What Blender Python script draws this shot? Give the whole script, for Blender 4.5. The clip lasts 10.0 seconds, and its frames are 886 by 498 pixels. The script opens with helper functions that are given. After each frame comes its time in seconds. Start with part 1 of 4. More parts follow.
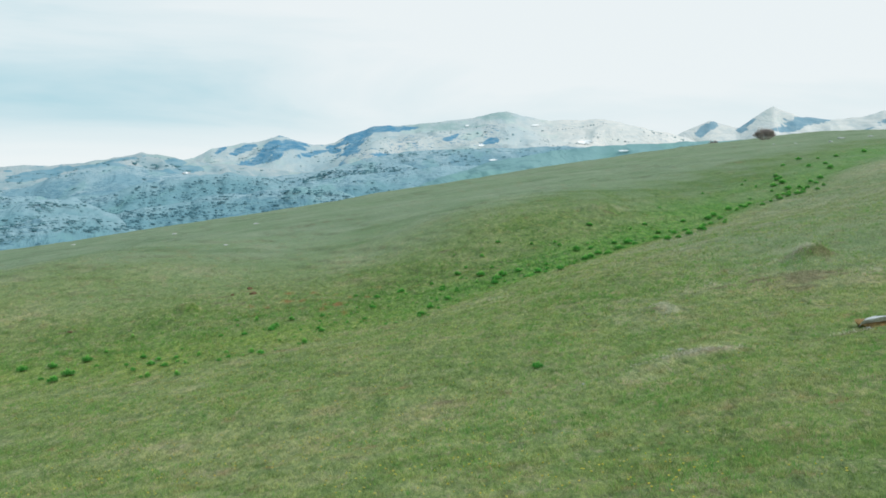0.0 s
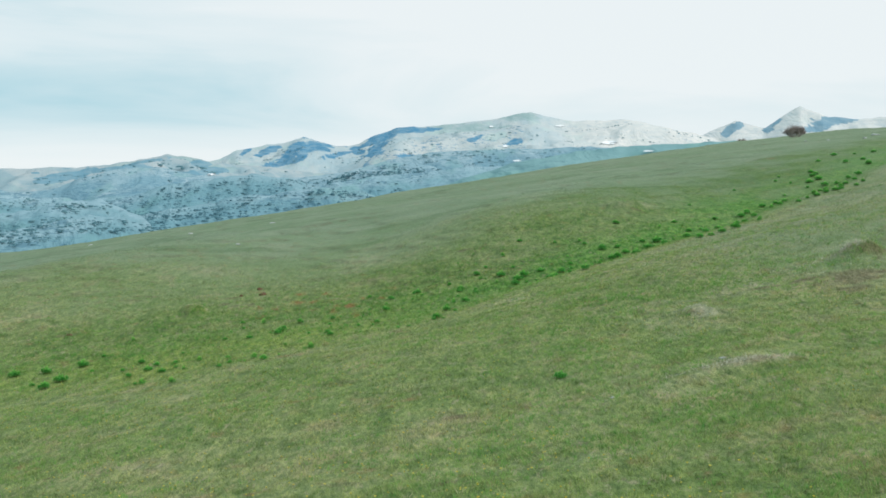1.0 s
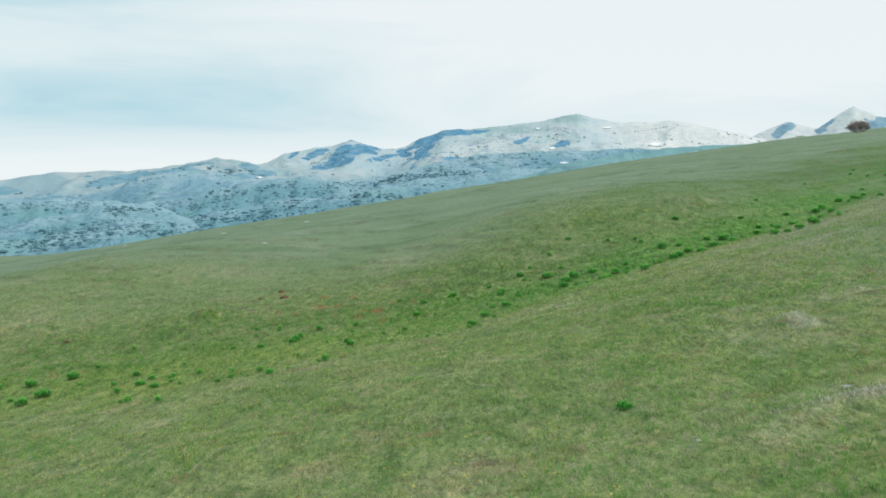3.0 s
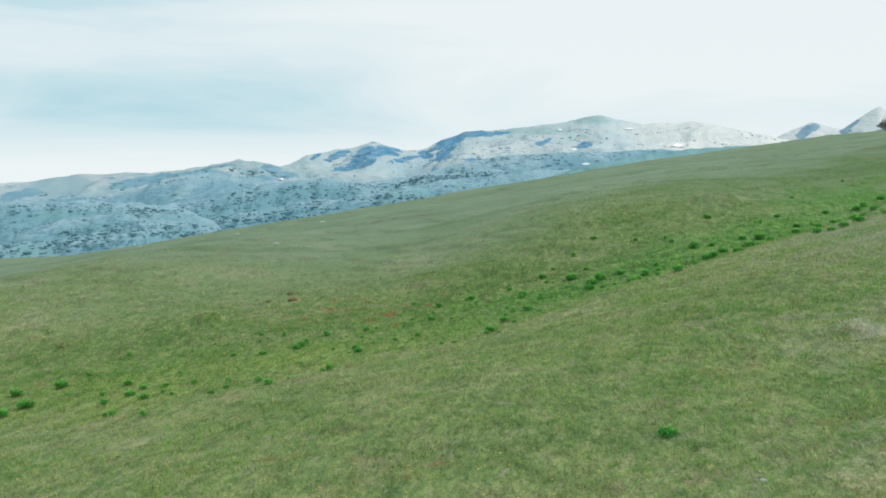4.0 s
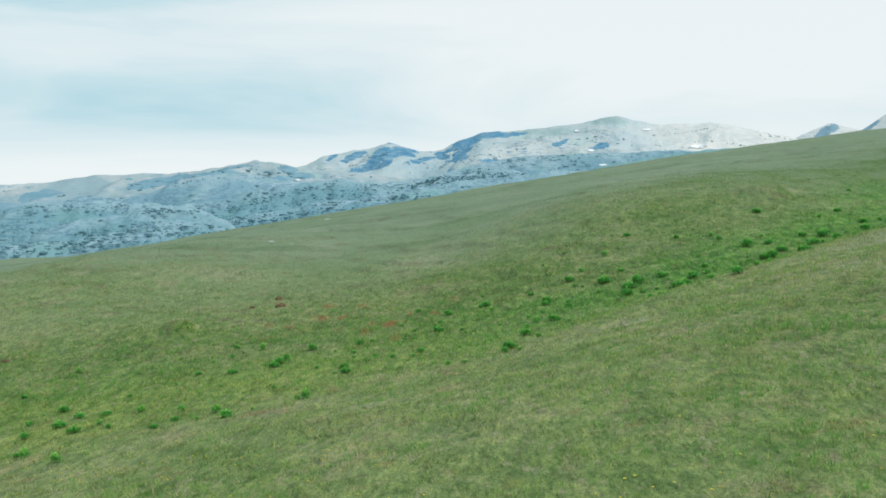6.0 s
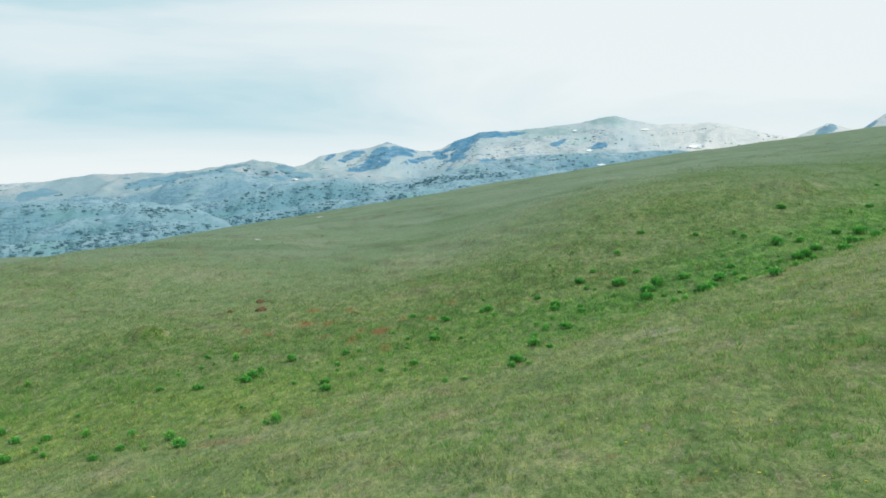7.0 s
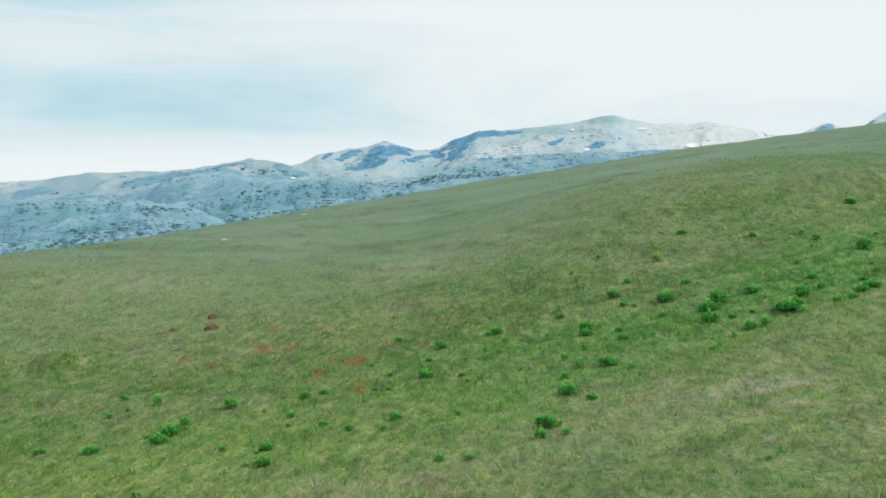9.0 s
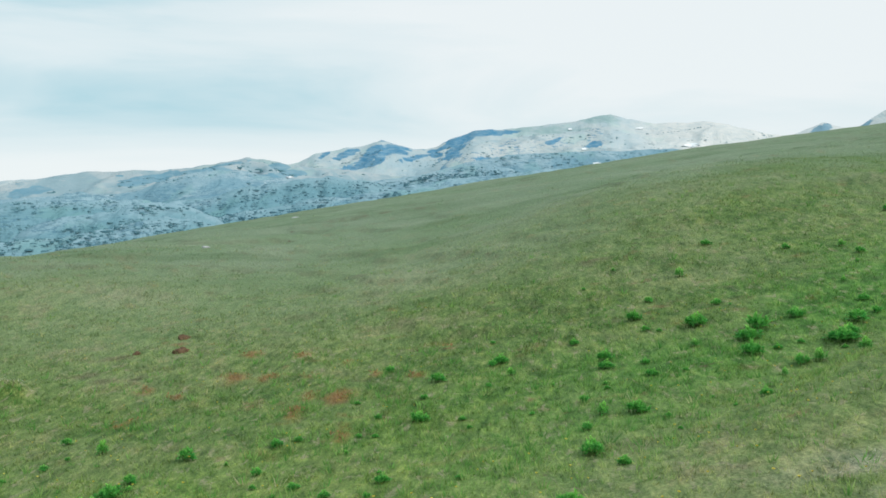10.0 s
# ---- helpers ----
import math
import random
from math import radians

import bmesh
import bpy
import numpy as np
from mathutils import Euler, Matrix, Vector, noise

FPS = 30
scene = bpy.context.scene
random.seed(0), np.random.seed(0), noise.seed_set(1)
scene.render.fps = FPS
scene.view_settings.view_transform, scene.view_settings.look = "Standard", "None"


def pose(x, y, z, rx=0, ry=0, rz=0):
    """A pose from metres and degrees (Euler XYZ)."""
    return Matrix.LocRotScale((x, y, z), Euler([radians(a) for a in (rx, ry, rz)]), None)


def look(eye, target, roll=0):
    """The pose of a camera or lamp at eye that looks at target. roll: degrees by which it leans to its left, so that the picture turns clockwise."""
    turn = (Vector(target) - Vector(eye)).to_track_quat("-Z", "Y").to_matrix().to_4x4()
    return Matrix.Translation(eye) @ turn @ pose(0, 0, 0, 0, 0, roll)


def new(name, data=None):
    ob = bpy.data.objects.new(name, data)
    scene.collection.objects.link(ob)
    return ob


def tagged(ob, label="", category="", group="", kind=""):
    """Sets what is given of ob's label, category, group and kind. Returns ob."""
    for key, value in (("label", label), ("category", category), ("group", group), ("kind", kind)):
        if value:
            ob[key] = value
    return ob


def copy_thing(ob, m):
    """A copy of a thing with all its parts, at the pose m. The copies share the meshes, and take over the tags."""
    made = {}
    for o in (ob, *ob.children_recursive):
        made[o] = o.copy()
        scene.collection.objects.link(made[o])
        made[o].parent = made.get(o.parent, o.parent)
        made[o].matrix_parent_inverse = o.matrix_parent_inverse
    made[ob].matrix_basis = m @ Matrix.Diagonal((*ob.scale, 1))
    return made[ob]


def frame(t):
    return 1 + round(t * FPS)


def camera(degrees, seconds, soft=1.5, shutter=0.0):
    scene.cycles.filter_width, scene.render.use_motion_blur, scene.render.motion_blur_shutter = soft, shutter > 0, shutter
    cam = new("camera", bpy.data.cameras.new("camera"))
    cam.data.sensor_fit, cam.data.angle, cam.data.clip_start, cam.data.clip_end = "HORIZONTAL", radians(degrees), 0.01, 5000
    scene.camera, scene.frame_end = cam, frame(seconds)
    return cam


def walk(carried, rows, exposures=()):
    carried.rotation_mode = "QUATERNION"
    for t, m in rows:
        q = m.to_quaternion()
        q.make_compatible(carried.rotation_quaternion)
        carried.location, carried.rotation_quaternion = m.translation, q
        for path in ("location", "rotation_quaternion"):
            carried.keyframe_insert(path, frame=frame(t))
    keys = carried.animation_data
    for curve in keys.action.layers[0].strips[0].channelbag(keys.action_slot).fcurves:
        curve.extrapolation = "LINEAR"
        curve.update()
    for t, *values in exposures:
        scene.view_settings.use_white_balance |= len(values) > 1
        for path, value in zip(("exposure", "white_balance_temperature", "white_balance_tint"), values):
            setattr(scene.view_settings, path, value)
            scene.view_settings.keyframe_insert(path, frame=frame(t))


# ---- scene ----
cam = camera(47, 10.0, soft=1.7)
PATH = [
    (0, pose(-0.730, -15.392, 0.577, 88.808, 0.033, -3.391)),
    (0.5, pose(-0.555, -14.414, 0.513, 88.835, 0.078, -2.718)),
    (1, pose(-0.408, -13.447, 0.450, 88.868, 0.078, -2.040)),
    (1.5, pose(-0.288, -12.491, 0.388, 88.902, 0.068, -1.368)),
    (2, pose(-0.189, -11.541, 0.331, 88.934, 0.069, -0.708)),
    (2.5, pose(-0.106, -10.590, 0.280, 88.972, 0.083, -0.064)),
    (3, pose(-0.035, -9.626, 0.235, 89.016, 0.104, 0.582)),
    (3.5, pose(0.027, -8.643, 0.192, 89.062, 0.115, 1.218)),
    (4, pose(0.077, -7.639, 0.151, 89.105, 0.105, 1.796)),
    (4.5, pose(0.113, -6.611, 0.110, 89.139, 0.083, 2.261)),
    (5, pose(0.130, -5.548, 0.071, 89.161, 0.073, 2.568)),
    (5.5, pose(0.124, -4.433, 0.035, 89.170, 0.059, 2.705)),
    (6, pose(0.097, -3.243, 0.001, 89.168, 0.029, 2.714)),
    (6.5, pose(0.054, -1.980, -0.033, 89.161, -0.008, 2.659)),
    (7, pose(0.003, -0.665, -0.068, 89.156, -0.035, 2.600)),
    (7.5, pose(-0.050, 0.670, -0.100, 89.153, -0.048, 2.561)),
    (8, pose(-0.101, 1.994, -0.118, 89.150, -0.068, 2.527)),
    (8.5, pose(-0.149, 3.283, -0.106, 89.139, -0.099, 2.489)),
    (9, pose(-0.197, 4.519, -0.055, 89.104, -0.121, 2.445)),
    (9.5, pose(-0.244, 5.686, 0.041, 89.065, -0.130, 2.388)),
    (10, pose(-0.289, 6.776, 0.176, 89.061, -0.157, 2.301)),
]
walk(cam, PATH)
scene.view_settings.exposure = 0.0

# ---- world and sun ----
SUN_EL, SUN_AZ = 41.0, 118.0
world = bpy.data.worlds.new("overcast_sky")
scene.world = world
world.use_nodes = True
wn, wl = world.node_tree.nodes, world.node_tree.links
wn.clear()
w_out = wn.new("ShaderNodeOutputWorld")
w_bg = wn.new("ShaderNodeBackground")
w_sky = wn.new("ShaderNodeTexSky")
w_sky.sky_type, w_sky.sun_disc = "NISHITA", False
w_sky.sun_elevation, w_sky.sun_rotation = radians(SUN_EL), radians(SUN_AZ)
w_dim = wn.new("ShaderNodeVectorMath")
w_dim.operation = "SCALE"
w_dim.inputs["Scale"].default_value = 0.1
w_co = wn.new("ShaderNodeTexCoord")
w_map = wn.new("ShaderNodeMapping")
w_map.inputs["Scale"].default_value = (1.1, 1.1, 6.0)
w_map.inputs["Location"].default_value = (0.35, 0.2, 0.6)
w_n = wn.new("ShaderNodeTexNoise")
w_n.inputs["Scale"].default_value = 1.7
w_n.inputs["Detail"].default_value = 7
w_n.inputs["Roughness"].default_value = 0.5
w_n.inputs["Distortion"].default_value = 0.5
w_sep = wn.new("ShaderNodeSeparateXYZ")
w_side = wn.new("ShaderNodeMath")
w_side.operation = "MULTIPLY_ADD"
w_side.inputs[1].default_value = 0.30
w_ramp = wn.new("ShaderNodeValToRGB")
ramp = w_ramp.color_ramp
ramp.elements[0].position, ramp.elements[0].color = 0.375, (0.47, 0.71, 0.79, 1)
ramp.elements[1].position, ramp.elements[1].color = 0.65, (0.87, 0.93, 0.945, 1)
mid = ramp.elements.new(0.51)
mid.color = (0.74, 0.86, 0.895, 1)
w_mix = wn.new("ShaderNodeMix")
w_mix.data_type = "RGBA"
w_mix.inputs["Factor"].default_value = 0.93
wl.new(w_co.outputs["Generated"], w_map.inputs["Vector"])
wl.new(w_map.outputs["Vector"], w_n.inputs["Vector"])
wl.new(w_co.outputs["Generated"], w_sep.inputs["Vector"])
wl.new(w_sep.outputs["X"], w_side.inputs[0])
wl.new(w_n.outputs["Fac"], w_side.inputs[2])
# a grey-blue layer of cloud above a brighter strip along the horizon
w_lift = wn.new("ShaderNodeMath")
w_lift.operation = "MULTIPLY_ADD"
w_lift.inputs[1].default_value = 0.11
w_band = wn.new("ShaderNodeValToRGB")
band = w_band.color_ramp
band.elements[0].position, band.elements[0].color = 0.118, (0.15, 0.15, 0.15, 1)
band.elements[1].position, band.elements[1].color = 0.165, (0, 0, 0, 1)
high = band.elements.new(0.24)
high.color = (0.10, 0.10, 0.10, 1)
w_sum = wn.new("ShaderNodeMath")
w_sum.operation = "ADD"
wl.new(w_n.outputs["Fac"], w_lift.inputs[0])
wl.new(w_sep.outputs["Z"], w_lift.inputs[2])
wl.new(w_lift.outputs[0], w_band.inputs["Fac"])
wl.new(w_band.outputs["Color"], w_sum.inputs[0])
wl.new(w_side.outputs[0], w_sum.inputs[1])
wl.new(w_sum.outputs[0], w_ramp.inputs["Fac"])
wl.new(w_sky.outputs["Color"], w_dim.inputs[0])
wl.new(w_dim.outputs[0], w_mix.inputs["A"])
wl.new(w_ramp.outputs["Color"], w_mix.inputs["B"])
wl.new(w_mix.outputs["Result"], w_bg.inputs["Color"])
wl.new(w_bg.outputs["Background"], w_out.inputs["Surface"])

sun = new("sun", bpy.data.lights.new("sun", "SUN"))
sun.data.energy, sun.data.angle, sun.data.color = 1.52, radians(14), (1.0, 0.97, 0.92)
sun.matrix_world = look((0, 0, 0), (-math.sin(radians(SUN_AZ)) * math.cos(radians(SUN_EL)), -math.cos(radians(SUN_AZ)) * math.cos(radians(SUN_EL)), -math.sin(radians(SUN_EL))))


# ---- helpers of this scene ----
def lattice(ix, iy, seed):
    h = (ix * 374761393 + iy * 668265263 + seed * 1442695041) & 0xFFFFFFFF
    h = ((h ^ (h >> 13)) * 1274126177) & 0xFFFFFFFF
    return ((h ^ (h >> 16)) & 0xFFFF) / 32767.5 - 1.0


def smooth_noise(x, y, seed=0):
    x, y = np.asarray(x, float), np.asarray(y, float)
    ix, iy = np.floor(x).astype(np.int64), np.floor(y).astype(np.int64)
    fx, fy = x - ix, y - iy
    u, v = fx * fx * fx * (fx * (fx * 6 - 15) + 10), fy * fy * fy * (fy * (fy * 6 - 15) + 10)
    a, b = lattice(ix, iy, seed), lattice(ix + 1, iy, seed)
    c, d = lattice(ix, iy + 1, seed), lattice(ix + 1, iy + 1, seed)
    return (a * (1 - u) + b * u) * (1 - v) + (c * (1 - u) + d * u) * v


def fbm(x, y, octaves=4, seed=0, gain=0.5):
    total, amp = 0.0, 1.0
    for k in range(octaves):
        total = total + amp * smooth_noise(x * 2**k + 17.3 * k, y * 2**k - 9.1 * k, seed + k)
        amp *= gain
    return total


def ease(v):
    v = np.clip(v, 0, 1)
    return v * v * (3 - 2 * v)


def mesh_from(name, verts, faces, material, smooth=True):
    """A mesh object from an array of places and an array of faces with equal counts of corners."""
    me = bpy.data.meshes.new(name)
    verts, faces = np.asarray(verts, np.float32), np.asarray(faces, np.int32)
    me.vertices.add(len(verts))
    me.vertices.foreach_set("co", verts.ravel())
    k = faces.shape[1]
    me.loops.add(faces.size)
    me.loops.foreach_set("vertex_index", faces.ravel())
    me.polygons.add(len(faces))
    me.polygons.foreach_set("loop_start", np.arange(0, faces.size, k, dtype=np.int32))
    me.polygons.foreach_set("loop_total", np.full(len(faces), k, np.int32))
    me.update(calc_edges=True)
    me.polygons.foreach_set("use_smooth", np.full(len(faces), smooth))
    me.materials.append(material)
    return new(name, me)


def grid_faces(rows, cols, closed=False):
    r, c = np.meshgrid(np.arange(rows - 1), np.arange(cols if closed else cols - 1), indexing="ij")
    n = (c + 1) % cols
    return np.stack([r * cols + c, r * cols + n, (r + 1) * cols + n, (r + 1) * cols + c], -1).reshape(-1, 4)


def put_attribute(ob, name, values):
    at = ob.data.attributes.new(name, "FLOAT", "POINT")
    at.data.foreach_set("value", np.asarray(values, np.float32))


def part(name, bm, material, parent, label="", smooth=True):
    me = bpy.data.meshes.new(name)
    bm.to_mesh(me)
    bm.free()
    me.materials.append(material)
    for p in me.polygons:
        p.use_smooth = smooth
    ob = new(name, me)
    ob.parent = parent
    return tagged(ob, label) if label else ob


# ---- the lie of the land ----
SLOPE = (-1.3140, 6.4423, 3.1987, -1.6056, 0.9221, 0.0851, 0.3522, 0.0304, -0.0613, -1.0797)
BUMPS = (
    -0.152, -0.318, -0.463, -0.140, -0.205, -0.165,
    -0.295, -0.223, -0.231, -0.138, -0.322, -0.185,
    -0.645, -0.330, -0.400, -0.040, 0.019, -0.226,
    -0.817, -0.037, -0.566, -0.356, 0.308, -0.117,
    -0.337, -0.193, -0.474, -0.516, -0.568, 0.123,
    0.251, -0.579, -0.430, 0.497, -0.768, -0.412,
    0.684, -0.411, -0.626, 0.593, 0.130, -0.648,
)
BUMP_X, BUMP_Y, BUMP_R = (-13, -7, -1, 5, 11, 17), (-1, 5, 11, 17, 23, 29, 36), 5.5
MOUNDS = ((-7.8, 22.5, 0.38, 0.34), (-8.3, 22.7, 0.35, 0.18), (-9.1, 22.5, 0.5, 0.22), (-7.4, 23.1, 0.35, 0.10), (9.5, 31.9, 0.65, 0.24), (10.1, 32.4, 0.55, 0.20), (8.9, 32.2, 0.4, 0.12), (9.85, 9.35, 0.42, 0.30), (10.25, 9.3, 0.35, 0.15), (9.3, 9.5, 0.6, 0.06), (4.6, 2.0, 0.9, 0.08), (5.35, 6.8, 0.4, 0.15), (-3.2, 31.0, 1.2, 0.1))
EDGE = ((-60, 2.0), (-30, 6.5), (-12, 12.4), (-6, 13.0), (-3, 13.6), (0.5, 14.9), (2.6, 17.0), (4.9, 18.8), (6.6, 19.7), (8.9, 22.4), (10.6, 23.9), (12.8, 26.1), (16.7, 31.2), (20.5, 33.4), (30, 43), (44, 60))


def past_edge(x, y):
    """How far a place lies beyond the spur's edge, towards the gully: metres, negative on the spur."""
    best, sign = np.full(np.shape(x), 1e9), np.ones(np.shape(x))
    for (ax, ay), (bx, by) in zip(EDGE, EDGE[1:]):
        dx, dy = bx - ax, by - ay
        t = np.clip(((x - ax) * dx + (y - ay) * dy) / (dx * dx + dy * dy), 0, 1)
        d = np.hypot(x - ax - t * dx, y - ay - t * dy)
        side = np.sign(dx * (y - ay) - dy * (x - ax))
        sign = np.where(d < best, side, sign)
        best = np.minimum(best, d)
    return best * sign


def ledges_at(x, y, z):
    """Ledges trodden along the slope: a flat tread and a short worn riser, broken at random."""
    f = (z + 0.16 * fbm(x / 2.6, y / 2.6, 3, 83)) / 0.40
    f = f - np.floor(f)
    here = ease(1.6 * fbm(x / 3.5, y / 3.5, 2, 87) + 0.25) * ease((past_edge(x, y) - 3) / 5) * ease((95 - y) / 30)
    return 0.13 * here * (ease((f - 0.80) / 0.20) - f), here * np.exp(-((f - 0.90) / 0.055) ** 2)


def bank_line(x):
    return 1.46 + 0.40 * (x - 4.1) - 0.40 * np.maximum(x - 4.3, 0)


def bank_at(x, y):
    """A low grassy bank across the spur."""
    v = y - bank_line(x)
    along = np.exp(-(((x - 4.3) / 1.2) ** 4))
    return along * (0.05 * ease((v + 0.12) / 0.24) * np.exp(-(np.maximum(v, 0) / 0.9) ** 2) - 0.09 * np.exp(-((v + 0.40) / 0.30) ** 2))


def height(x, y, rough=True):
    x, y = np.asarray(x, float), np.asarray(y, float)
    cx, cy = np.clip(x, -75, 90), np.clip(y, -40, 150)
    u, v = cx / 50, cy / 50
    terms = (1, u, v, u * u, u * v, v * v, u * u * v, u * v * v, v**3, u**3)
    z = sum(c * t for c, t in zip(SLOPE, terms))
    near = iter(BUMPS)
    for by in BUMP_Y:
        for bx in BUMP_X:
            z = z + next(near) * np.exp(-((x - bx) ** 2 + (y - by) ** 2) / (2 * BUMP_R**2))
    for mx, my, r, h in MOUNDS:
        z = z + h * np.exp(-(((x - mx) ** 2 + (y - my) ** 2) / (r * r)) ** 1.3)
    s = past_edge(x, y)
    steep = ease((x - 0.5) / 3.0) * ease((46 - y) / 12) * (1 - 0.45 * ease((x - 5) / 4))
    z = z + steep * (0.14 * np.exp(-((s + 0.7) / 1.1) ** 2) - 0.20 * np.exp(-((s - 1.1) / 0.9) ** 2))
    # the hill rounds off and falls to the valley behind its brow
    brow = 82 + 0.010 * (x - 3) ** 2 + np.where(x < 0, 0.012 * x * x, 0)
    past = np.maximum(y - brow, 0)
    z = z - 0.0016 * np.minimum(past, 60) ** 2 - 0.19 * np.maximum(past - 60, 0) * (past < 700) - np.where(past >= 700, 0.19 * 640, 0)
    z = z - 0.0012 * np.minimum(np.maximum(-x - 75, 0), 60) ** 2 - 0.14 * np.clip(-x - 135, 0, 800)
    z = z + bank_at(x, y)
    if rough:
        riser, worn = ledges_at(x, y, z)
        z = z + riser
        z = z + 0.10 * fbm(x / 7.0, y / 7.0, 3, 3) * ease((y + 20) / 15)
        a = (x * 0.30 - y * 0.95)
        z = z + (0.014 + 0.05 * ease((y - 26) / 12)) * fbm(a / 1.3, (x * 0.95 + y * 0.30) / 6.0, 2, 11)
        z = z + 0.018 * fbm(x / 0.6, y / 0.9, 3, 23)
    return z


# ---- materials ----
def material(name, roughness=0.9):
    m = bpy.data.materials.new(name)
    m.use_nodes = True
    nt = m.node_tree
    b = nt.nodes["Principled BSDF"]
    b.inputs["Roughness"].default_value = roughness
    b.inputs["Specular IOR Level"].default_value = 0.2
    return m, nt, b


def node(nt, kind, **values):
    n = nt.nodes.new(kind)
    for key, value in values.items():
        n.inputs[key.replace("_", " ")].default_value = value
    return n


def noise_at(nt, scale, detail=4, rough=0.55, stretch=None, distortion=0.0):
    g = nt.nodes.new("ShaderNodeNewGeometry")
    n = node(nt, "ShaderNodeTexNoise", Scale=scale, Detail=detail, Roughness=rough, Distortion=distortion)
    if stretch:
        mp = node(nt, "ShaderNodeMapping", Scale=stretch)
        nt.links.new(g.outputs["Position"], mp.inputs["Vector"])
        nt.links.new(mp.outputs["Vector"], n.inputs["Vector"])
    else:
        nt.links.new(g.outputs["Position"], n.inputs["Vector"])
    return n.outputs["Fac"]


def ramp_of(nt, fac, *stops):
    r = nt.nodes.new("ShaderNodeValToRGB")
    e = r.color_ramp.elements
    while len(e) < len(stops):
        e.new(0.5)
    for el, (p, c) in zip(e, stops):
        el.position, el.color = p, (*c, 1) if len(c) == 3 else c
    nt.links.new(fac, r.inputs["Fac"])
    return r.outputs["Color"]


def span(nt, fac, low, high, to=1.0):
    n = nt.nodes.new("ShaderNodeMapRange")
    n.interpolation_type = "SMOOTHSTEP"
    nt.links.new(fac, n.inputs["Value"])
    n.inputs["From Min"].default_value, n.inputs["From Max"].default_value, n.inputs["To Max"].default_value = low, high, to
    return n.outputs["Result"]


def blend(nt, fac, a, b, kind="MIX"):
    n = nt.nodes.new("ShaderNodeMix")
    n.data_type, n.blend_type = "RGBA", kind
    for socket, value in (("Factor", fac), ("A", a), ("B", b)):
        if isinstance(value, (int, float)):
            n.inputs[socket].default_value = value
        elif isinstance(value, tuple):
            n.inputs[socket].default_value = (*value, 1)
        else:
            nt.links.new(value, n.inputs[socket])
    return n.outputs["Result"]


def attribute(nt, name):
    n = nt.nodes.new("ShaderNodeAttribute")
    n.attribute_name = name
    return n.outputs["Fac"]


def relief(nt, b, fac, strength, distance):
    n = node(nt, "ShaderNodeBump", Strength=strength, Distance=distance)
    nt.links.new(fac, n.inputs["Height"])
    nt.links.new(n.outputs["Normal"], b.inputs["Normal"])


